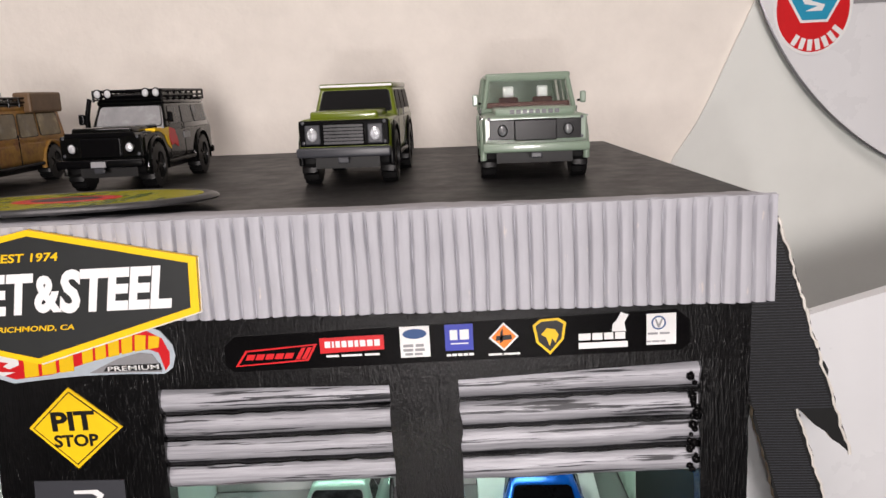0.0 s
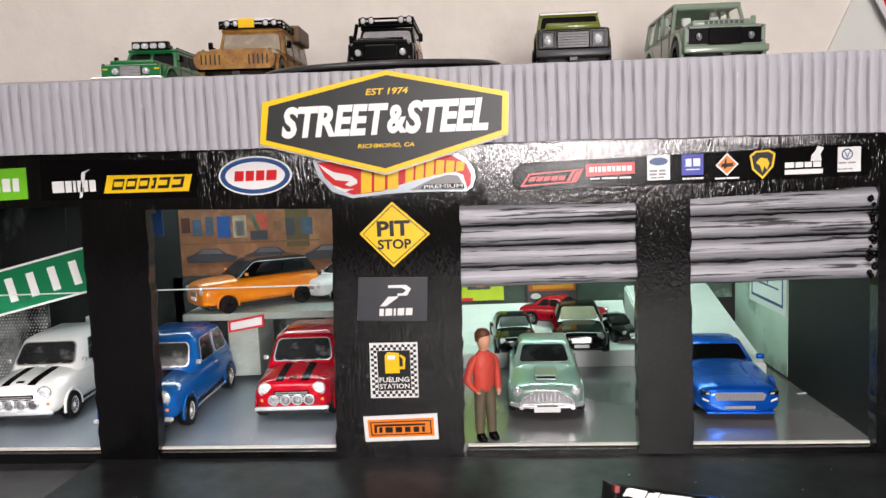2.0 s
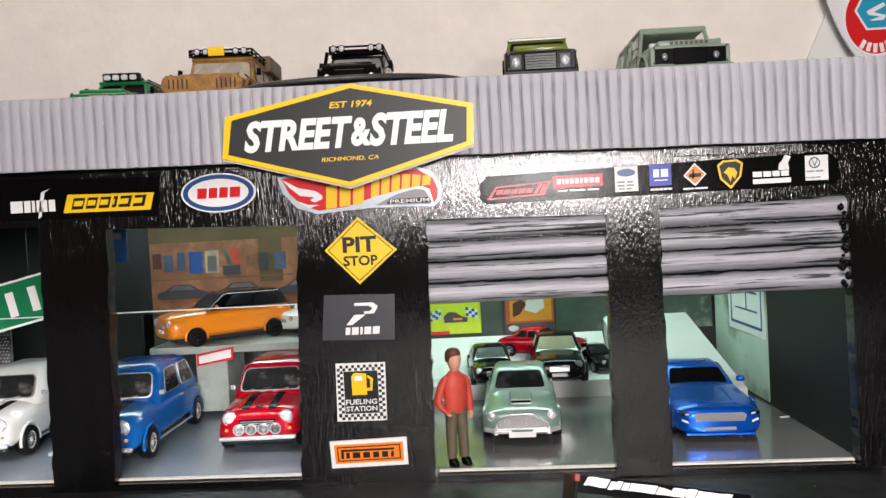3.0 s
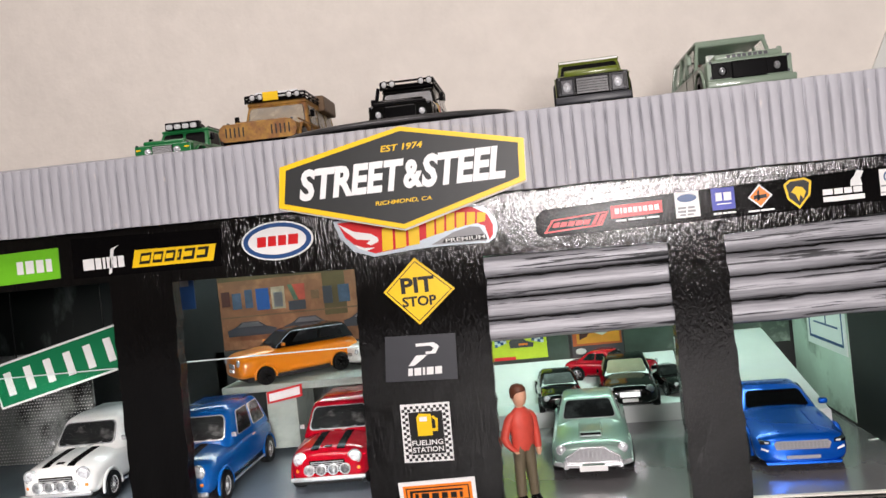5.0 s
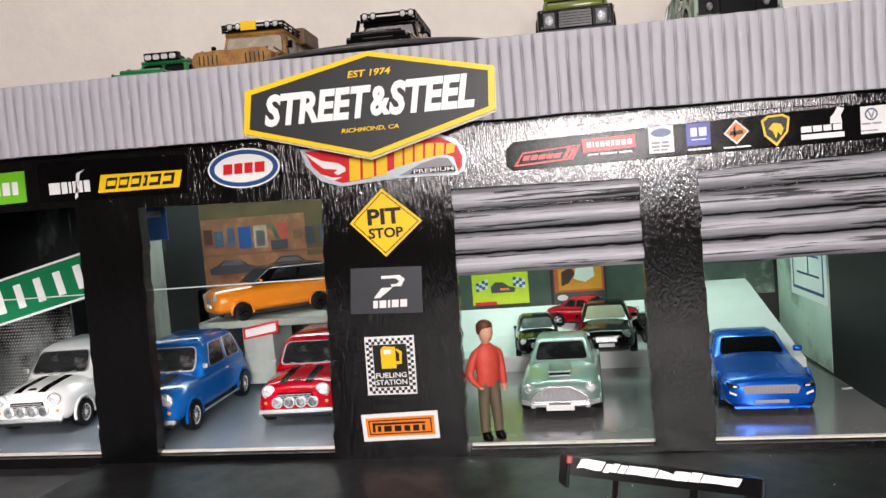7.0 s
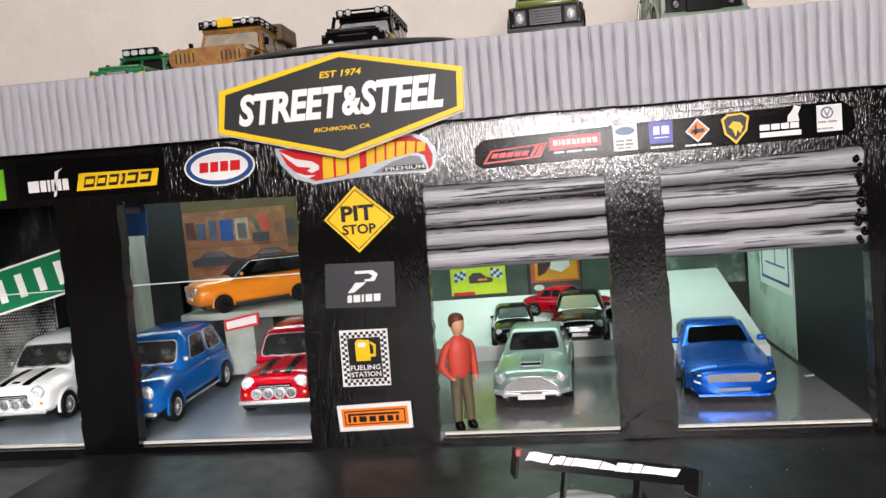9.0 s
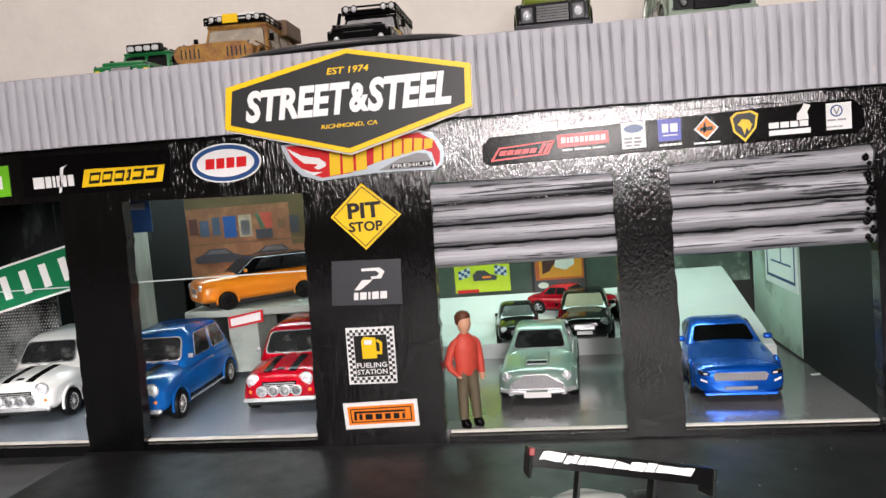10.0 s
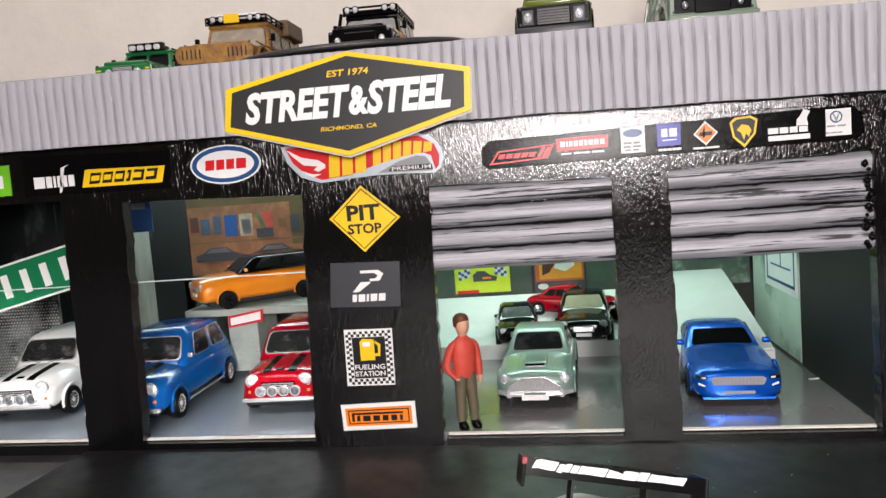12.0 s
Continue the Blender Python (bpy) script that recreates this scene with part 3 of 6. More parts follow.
emblem("grey_bar", "small grey bar", rows_of(81.8, 86.8, 94.0, 94.7, (1, 0.8)) + rows_of(81.8, 87, 92.9, 93.6, (1, 1)) + rows_of(82.2, 86.4, 91.9, 92.5, (1, 1)), M["grey_print"], yb - 0.06)
emblem("blue_plate", "royal blue square with white bars", [rect(92.0, 98.8, 92.6, 99.2)], M["blue_print"])
emblem("white_bar", "white bar", rows_of(93.2, 97.8, 95.3, 97.8, (1, 1.2), 0, 0.3) + [rect(93.4, 97.6, 94.2, 94.5)] + rows_of(92.2, 98.8, 91.2, 91.8, (1, 1, 1, 1, 1)), M["white"], yb - 0.06)
emblem("orange_diamond", "orange and white diamond", [[(102.6, 95.3), (106.2, 91.9), (109.8, 95.5), (106.2, 99.1)]], M["white"])
emblem("orange_diamond", "orange diamond", [[(103.2, 95.4), (106.2, 92.5), (109.2, 95.5), (106.2, 98.5)]], M["orange"], yb - 0.05)
emblem("black_mark", "black mark in the diamond", [[(104.2, 94.6), (108.2, 94.8), (108.0, 96.0), (104.4, 95.8)], [(105.2, 93.9), (106.0, 94.4), (106.0, 97.6), (105.4, 96.8)]], M["black"], yb - 0.1)
emblem("white_bar", "white bar", rows_of(102.4, 110, 90.9, 91.4, (2, 2.4)), M["white"], yb - 0.06)
emblem("gold_shield", "gold outlined shield", [[(113.2, 98.0), (115, 99.4), (119.4, 99.6), (121.3, 98.4), (120.6, 94.2), (117.3, 90.4), (114, 93.6)]], M["yellow"])
emblem("gold_shield", "black field of the shield", [[(113.9, 97.7), (115.3, 98.8), (119.1, 99.0), (120.6, 98.0), (120, 94.4), (117.3, 91.3), (114.6, 93.8)]], M["black"], yb - 0.05)
emblem("gold_shape", "gold animal-like shape", [[(115.2, 95.6), (116.6, 97.2), (118.6, 96.8), (119.4, 95.4), (118.6, 93.4), (117.8, 94.6), (117.2, 92.6), (116.4, 94.8)]], M["yellow"], yb - 0.1)
emblem("white_plate", "white bar or animal-like shape", rows_of(124.2, 135.4, 93.6, 95.3, (1.3, 1.1, 1, 1.1), 0, 0.18) + [rect(124.2, 136.0, 91.5, 93.0)] + [[(132.2, 95.5), (135.6, 95.5), (135.2, 97.6), (136.2, 99.6), (134.4, 100.2), (133.4, 98.4), (132.4, 97.4)]], M["white"])
emblem("white_plate", "white plate with a small round mark", [rect(140.5, 147.6, 91.7, 99.5)], M["white"])
emblem("grey_ring", "grey ring", [oval(143.4, 97.2, 1.75, 1.75, 24)], M["blue_dark"], yb - 0.05)
emblem("grey_ring", "white inside of the ring", [oval(143.4, 97.2, 1.35, 1.35, 24)], M["white"], yb - 0.1)
emblem("grey_bar", "grey bar", [[(142.4, 98.2), (142.8, 98.2), (143.4, 96.8), (144.0, 98.2), (144.4, 98.2), (143.6, 96.0), (143.2, 96.0)]] + rows_of(140.8, 146, 94.3, 94.8, (1, 1)) + rows_of(140.4, 145, 92.4, 92.8, (1, 1.5, 1)), M["grey_print"], yb - 0.15)

# ---- acrylic sheets behind the two windows ----
for i, (a, b, h) in enumerate(((-169, -106.5, 60), (-89.5, -22, 60))):
    pane = thing("window_%d" % (i + 1), "low clear acrylic sheet behind the opening", "window", (0, 0, 2), kind="structure")
    g = part("pane", B(a, b, 5.6, 6.4, 1, h - 2), M["acrylic"], pane)
    g.visible_shadow = False
    part("top_edge", B(a, b, 5.6, 6.4, h - 2, h - 1.7), M["acrylic_edge"], pane, "bright frosted top edge")

# ---- inside the garage ----
step = bmesh.new()
box(step, -4, 98.8, 99.5, 139.5, 2, 10.6, bevel=0.5)
solid("display_step", step, M["plinth"], "white foam-board display step at the back of the bays", "display step")
ramp = bmesh.new()
for v in prism(ramp, [(58, 2), (139.5, 2), (139.5, 34), (58, 13.5)], 99.2, 141).verts:
    v.co = (v.co.y, v.co.x + 0.0, v.co.z)
bmesh.ops.bevel(ramp, geom=list(ramp.edges), offset=0.8, segments=2, affect="EDGES")
solid("display_ramp", ramp, M["plinth"], "white foam-board ramp rising to the back wall", "display ramp")
# Foam board toned darker than the plinths, with still darker patches.
M["stand_board"] = mat("toned_foam_board", (0.36, 0.41, 0.37), 0.6, vary=0.12, scale=120, second=(0.2, 0.24, 0.21), second_at=(0.5, 0.7), second_scale=45)
stand = thing("display_stand", "pale foam-board stand that carries the orange car", "display stand", (-70, 100, 3))
part("top", B(-40, 38, -14, 39, 29.6, 33, bevel=0.5), M["stand_board"], stand)
part("post", B(-19, -5, -15.4, 10, 4.2, 29.6, bevel=0.4), M["stand_board"], stand)
part("post", B(24, 34, -8, 10, 4.2, 29.6, bevel=0.4), M["stand_board"], stand)


def wall_print(name, label, x0, x1, z0, z1, y, layers, category="poster"):
    t = thing(name, label, category, (0, y, 0))
    part("sheet", P(rect(x0, x1, z0, z1), -0.4, 0), layers[0], t)
    yy = -0.4
    for outlines, m in layers[1:]:
        for o in outlines:
            part("print", P(o, yy - 0.08, yy), m, t)
        yy -= 0.08
    return t


# ---- toy vehicles ----
def paint(name, c, metal=0.0, rough=0.3, coat=0.8, **k):
    return mat(name, c, rough, metal=metal, coat=coat, **k)


M["chrome"] = mat("chrome_plate", (0.78, 0.79, 0.81), 0.2, metal=0.6, vary=0.15, scale=700)
M["lens"] = mat("clear_lens", (0.70, 0.72, 0.75), 0.08, metal=0.35, coat=0.6, vary=0.45, scale=900, bump=0.12, bump_scale=700)
M["lens_spot"] = mat("dim_lens", (0.30, 0.31, 0.32), 0.1, metal=0.4, coat=0.6, vary=0.6, scale=800, bump=0.15, bump_scale=600)
M["tyre"] = mat("black_rubber", (0.006, 0.006, 0.0063), 0.4, spec=0.3, vary=0.15, scale=500)
# Paler patches colour in reflections and cabin that the dark glass would show.
M["glass_dark"] = mat("smoked_window_painted_sheen", (0.010, 0.0105, 0.011), 0.25, vary=0.3, scale=120, spec=0.12, second=(0.05, 0.052, 0.055), second_at=(0.5, 0.75), second_scale=110)
# The lighter second colour draws the windscreen's shine into the glass.
M["glass_grey"] = mat("grey_window_painted_shine", (0.05, 0.053, 0.056), 0.10, spec=0.4, second=(0.11, 0.115, 0.12), second_at=(0.5, 0.7), second_scale=130, vary=0.35, scale=160)
M["glass_cabin"] = mat("clear_window_over_grey_cabin", (0.022, 0.023, 0.024), 0.1, spec=0.4, second=(0.17, 0.17, 0.165), second_at=(0.54, 0.70), second_scale=170, vary=0.3, scale=200, stretch=(0.7, 1, 1.5))
M["trim_black"] = mat("black_plastic", (0.003, 0.003, 0.0034), 0.22, spec=0.12, vary=0.1, scale=400)
M["glass_black"] = mat("black_window", (0.003, 0.003, 0.0032), 0.4, spec=0.06, vary=0.2, scale=200)
M["grille_grey"] = mat("grey_plastic", (0.06, 0.06, 0.063), 0.35, vary=0.15, scale=500)
M["under"] = mat("underside_shadow_plastic", (0.015, 0.015, 0.015), 0.6)
M["white_paint"] = paint("white_car_paint", (0.80, 0.80, 0.78))
M["blue_paint"] = paint("blue_car_paint", (0.003, 0.085, 0.32), rough=0.16, spec=0.3, coat=0.25)
M["red_paint"] = paint("red_car_paint", (0.36, 0.002, 0.012), rough=0.16, spec=0.3, coat=0.25)
M["sage_paint"] = paint("pale_sage_car_paint", (0.205, 0.27, 0.205), rough=0.35, coat=0.5)
M["db_paint"] = paint("grey_green_metallic_car_paint", (0.26, 0.37, 0.32), metal=0.3, rough=0.33)
M["stang_paint"] = paint("bright_blue_metallic_car_paint", (0.002, 0.10, 0.56), metal=0.55, rough=0.27, spec=0.3, coat=0.25)
M["olive_paint"] = paint("olive_green_car_paint", (0.115, 0.15, 0.008), rough=0.35, coat=0.5)
M["black_paint"] = paint("black_car_paint", (0.0025, 0.0028, 0.0028), rough=0.14, spec=0.25, coat=0.4)
M["green_paint"] = paint("rescue_green_car_paint", (0.012, 0.16, 0.045), rough=0.35, coat=0.5)
M["mud_paint"] = mat("mud_splashed_ochre_paint", (0.36, 0.19, 0.035), 0.6, vary=0.15, scale=500, second=(0.20, 0.085, 0.03), second_at=(0.42, 0.62), second_scale=190, bump=0.05)
M["orange_paint"] = paint("orange_car_paint", (0.80, 0.24, 0.008))
M["brown_plastic"] = mat("brown_plastic", (0.13, 0.075, 0.035), 0.55, vary=0.15, scale=400)
M["seat_red"] = mat("red_brown_seat", (0.06, 0.022, 0.016), 0.6)
M["lamp_white"] = mat("white_lamp_lens", (0.60, 0.61, 0.62), 0.15, coat=0.5)


def hermite(keys, y):
    """Smooth value between (y, a, b, ...) rows."""
    ys = [k[0] for k in keys]
    i = min(max(np.searchsorted(ys, y) - 1, 0), len(keys) - 2)
    a, b = np.array(keys[i]), np.array(keys[i + 1])

    def slope(j):
        if j in (0, len(keys) - 1):
            return (np.array(keys[min(j + 1, len(keys) - 1)]) - np.array(keys[max(j - 1, 0)])) / (ys[min(j + 1, len(keys) - 1)] - ys[max(j - 1, 0)])
        p, c, q = (np.array(keys[j + d]) for d in (-1, 0, 1))
        s0, s1 = (c - p) / (c[0] - p[0]), (q - c) / (q[0] - c[0])
        return np.where(s0 * s1 > 0, 2 * s0 * s1 / np.where(s0 + s1 == 0, 1, s0 + s1), 0)

    h = b[0] - a[0]
    t = (y - a[0]) / h
    m0, m1 = slope(i) * h, slope(i + 1) * h
    return ((2 * t**3 - 3 * t**2 + 1) * a + (t**3 - 2 * t**2 + t) * m0 + (-2 * t**3 + 3 * t**2) * b + (t**3 - t**2) * m1)[1:]


def skin_z(keys, x, y, nu):
    w, zb, zc, zt = hermite(keys, y)
    return zc + (zt - zc) * max(0.0, 1 - abs(x / w) ** nu) ** (1 / nu)


def skin_front(keys, x, z, nu=3.0, back=False):
    """The y at which the nose or the tail meets (x, z)."""
    ys = [k[0] for k in keys]
    rng = np.linspace(ys[-1], (ys[0] + ys[-1]) / 2, 160) if back else np.linspace(ys[0], (ys[0] + ys[-1]) / 2, 160)
    for y in rng:
        w, zb, zc, zt = hermite(keys, y)
        h = (zt - zc) if z > zc else (zc - zb)
        if abs(x / w) ** nu + abs((z - zc) / h) ** nu <= 1:
            return float(y)
    return float(rng[0])


def carve(me, cutters):
    """Cuts wheel wells out of a shell."""
    ob, cut = bpy.data.objects.new("shell", me), bpy.data.objects.new("cut", mesh_of("cut", cutters, M["under"]))
    scene.collection.objects.link(ob), scene.collection.objects.link(cut)
    md = ob.modifiers.new("cut", "BOOLEAN")
    md.operation, md.object, md.solver = "DIFFERENCE", cut, "EXACT"
    out = bpy.data.meshes.new_from_object(ob.evaluated_get(bpy.context.evaluated_depsgraph_get()))
    cme = cut.data
    bpy.data.objects.remove(ob), bpy.data.objects.remove(cut), bpy.data.meshes.remove(cme)
    return out


def shell(keys, nu=3.2, nl=4.0, n=56, ring=40):
    bm, rings = bmesh.new(), []
    y0, y1 = keys[0][0], keys[-1][0]
    for i in range(n + 1):
        f = i / n
        f = 0.5 - 0.5 * math.cos(math.pi * f) * (1 - 0.35 * math.sin(math.pi * f))
        y = y0 + (y1 - y0) * min(1, max(0, f))
        w, zb, zc, zt = hermite(keys, y)
        r = []
        for k in range(ring):
            a = 2 * math.pi * k / ring
            c, s = math.cos(a), math.sin(a)
            e = nu if s >= 0 else nl
            r.append(bm.verts.new((w * math.copysign(abs(c) ** (2 / e), c), y, zc + ((zt - zc) if s >= 0 else (zc - zb)) * math.copysign(abs(s) ** (2 / e), s))))
        rings.append(r)
    for a, b in zip(rings, rings[1:]):
        for k in range(ring):
            j = (k + 1) % ring
            bm.faces.new((a[k], a[j], b[j], b[k]))
    bm.faces.new(rings[0][::-1]), bm.faces.new(rings[-1])
    return bm


WHEELS = {}


def wheel(parent, x, y, r, w, side, style):
    key = (r, w, side, style)
    if key not in WHEELS:
        p = r * 0.62
        t = lathe(bmesh.new(), [(p, -w / 2 * side), (r * 0.93, -w / 2 * side), (r, -w * 0.32 * side), (r, w * 0.32 * side), (r * 0.95, w * 0.47 * side), (p, w / 2 * side), (p * 0.97, w * 0.38 * side)], n=36)
        if style == "knobbly":
            for v in t.verts:
                q = math.hypot(v.co.y, v.co.z)
                if q > r * 0.9:
                    k = 1.05 if int(round(math.atan2(v.co.z, v.co.y) / (2 * math.pi / 36))) % 2 else 0.96
                    v.co.y, v.co.z = v.co.y * k, v.co.z * k
        m = bmesh.new()
        a0 = w * 0.30 * side
        lathe(m, [(p * 1.0, a0 - 0.3 * side), (p * 1.0, a0 + 0.35 * side), (p * 0.86, a0 + 0.35 * side), (p * 0.80, a0 - 0.25 * side), (p * 0.3, a0 - 0.2 * side), (p * 0.26, a0 + 0.45 * side), (p * 0.1, a0 + 0.5 * side)], n=30)
        spokes = {"disc": 12, "five": 5, "steel": 8, "knobbly": 5, "black5": 5}[style]
        for k in range(spokes):
            a = 2 * math.pi * k / spokes
            d = Vector((0, math.cos(a), math.sin(a)))
            rod(m, d * p * 0.2 + Vector((a0 + 0.1 * side, 0, 0)), d * p * 0.88 + Vector((a0 + 0.15 * side, 0, 0)), p * (0.13 if spokes < 9 else 0.07), n=6)
        WHEELS[key] = (mesh_of("wheel", t, M["tyre"], 35), mesh_of("rim", m, {"disc": M["white"], "five": M["chrome"], "steel": M["chrome"], "knobbly": M["trim_black"], "black5": M["trim_black"]}[style], 35))
    t, m = WHEELS[key]
    tyre = part("wheel", t, None, parent, at=(x, y, r))
    part("rim", m, None, tyre)
    return tyre


def wheels_of(car, track, front, rear, r, w, style):
    for y in (front, rear):
        for s in (-1, 1):
            wheel(car, s * track, y, r, w, s, style)


def wells(track, front, rear, r, deep=6):
    bm = bmesh.new()
    for y in (front, rear):
        for s in (-1, 1):
            rod(bm, (s * (track - deep), y, r), (s * (track + deep), y, r), r * 1.16, n=28)
    return bm


class Cabin:
    """A glasshouse: a rounded frustum whose four faces take panels by (u, v)."""

    def __init__(self, y0b, y1b, hb, zb, y0t, y1t, ht, zt):
        self.q = {
            "front": [Vector(p) for p in ((-hb, y0b, zb), (hb, y0b, zb), (ht, y0t, zt), (-ht, y0t, zt))],
            "back": [Vector(p) for p in ((hb, y1b, zb), (-hb, y1b, zb), (-ht, y1t, zt), (ht, y1t, zt))],
            "left": [Vector(p) for p in ((-hb, y1b, zb), (-hb, y0b, zb), (-ht, y0t, zt), (-ht, y1t, zt))],
            "right": [Vector(p) for p in ((hb, y0b, zb), (hb, y1b, zb), (ht, y1t, zt), (ht, y0t, zt))],
        }
        self.b = (y0b, y1b, hb, zb, y0t, y1t, ht, zt)

    def body(self, r=1.4, crown=0.5, seg=4):
        y0b, y1b, hb, zb, y0t, y1t, ht, zt = self.b
        bm = bmesh.new()
        lo = [bm.verts.new(p) for p in ((-hb, y0b, zb), (hb, y0b, zb), (hb, y1b, zb), (-hb, y1b, zb))]
        hi = [bm.verts.new(p) for p in ((-ht, y0t, zt), (ht, y0t, zt), (ht, y1t, zt), (-ht, y1t, zt))]
        top = bm.faces.new(hi)
        bm.faces.new(lo[::-1])
        for i in range(4):
            bm.faces.new((lo[i], lo[(i + 1) % 4], hi[(i + 1) % 4], hi[i]))
        edges = [e for e in bm.edges if not all(v in lo for v in e.verts)]
        bmesh.ops.bevel(bm, geom=edges, offset=r, segments=seg, profile=0.5, affect="EDGES")
        for v in bm.verts:
            if v.co.z > zt - 0.01:
                v.co.z += crown * 0.3
        return bm

    def at(self, face, u, v, lift=0.0):
        a, b, c, d = self.q[face]
        n = (b - a).cross(d - a).normalized()
        return (a * (1 - u) + b * u) * (1 - v) + (d * (1 - u) + c * u) * v + n * lift

    def panel(self, face, pts, lift, thick=0.35, bm=None):
        bm = bm or bmesh.new()
        f = [bm.verts.new(self.at(face, u, v, lift)) for u, v in pts]
        k = [bm.verts.new(self.at(face, u, v, lift - thick)) for u, v in pts]
        bm.faces.new(f), bm.faces.new(k[::-1])
        for i in range(len(pts)):
            j = (i + 1) % len(pts)
            bm.faces.new((f[i], k[i], k[j], f[j]))
        return bm


def soft_rect(u0, u1, v0, v1, r=0.05, ru=None):
    ru = r if ru is None else ru
    out = []
    for cu, cv, a0 in ((u1 - ru, v0 + r, -90), (u1 - ru, v1 - r, 0), (u0 + ru, v1 - r, 90), (u0 + ru, v0 + r, 180)):
        for k in range(4):
            a = radians(a0 + 30 * k)
            out.append((cu + ru * math.cos(a), cv + r * math.sin(a)))
    return out


def panes(car, cab, face, rects, frame_mat, glass, grow=0.025, lift=0.12, name="window"):
    for r in rects:
        pts = r if isinstance(r[0], tuple) else soft_rect(*r)
        cu, cv = sum(p[0] for p in pts) / len(pts), sum(p[1] for p in pts) / len(pts)
        w = part(name, cab.panel(face, pts, lift + 0.1), glass, car)
        if frame_mat:
            big = [(cu + (u - cu) * (1 + grow * 2 / (max(p[0] for p in pts) - min(p[0] for p in pts))), cv + (v - cv) * (1 + grow * 2.6 / (max(p[1] for p in pts) - min(p[1] for p in pts)))) for u, v in pts]
            part("window_frame", cab.panel(face, big, lift), frame_mat, w)


def drape(keys, nu, x0, x1, ya, yb, lift=0.12, n=14):
    bm, rows = bmesh.new(), []
    for i in range(n + 1):
        y = ya + (yb - ya) * i / n
        rows.append([bm.verts.new((x, y, skin_z(keys, x, y, nu) + l)) for x in (x0, (x0 + x1) / 2, x1) for l in (lift,)])
    for a, b in zip(rows, rows[1:]):
        for k in (0, 1):
            bm.faces.new((a[k], a[k + 1], b[k + 1], b[k]))
    ret = bmesh.ops.extrude_face_region(bm, geom=list(bm.faces))
    for v in ret["geom"]:
        if isinstance(v, bmesh.types.BMVert):
            v.co.z -= 0.3
    return bm


def round_lamp(car, x, y, z, r, name="headlight", ring=None, lens=None, deep=1.2):
    h = part(name, lathe(bmesh.new(), [(r * 0.8, deep), (r, deep * 0.6), (r, -0.15), (r * 0.82, -0.35), (r * 0.78, 0.0)], "y", (x, y, z), 22), ring or M["chrome"], car, smooth=40)
    part("lens", lathe(bmesh.new(), [(r * 0.8, 0.05), (r * 0.72, -0.25), (r * 0.45, -0.5), (r * 0.12, -0.6)], "y", (x, y, z), 22), lens or M["lens"], h, smooth=60)
    return h



MINI = [(-31.4, 9.0, 5.6, 9.0, 12.2), (-30.6, 11.8, 4.4, 9.6, 14.0), (-28.5, 13.4, 3.8, 10.0, 15.4), (-22, 14.3, 3.6, 10.4, 16.4), (-11, 14.6, 3.5, 10.8, 17.2),
        (2, 14.7, 3.4, 11.0, 17.5), (16, 14.6, 3.5, 11.0, 17.3), (26, 14.0, 3.9, 10.6, 16.6), (30, 12.6, 5.0, 10.2, 15.2), (31.4, 10.2, 6.4, 10.0, 13.6)]


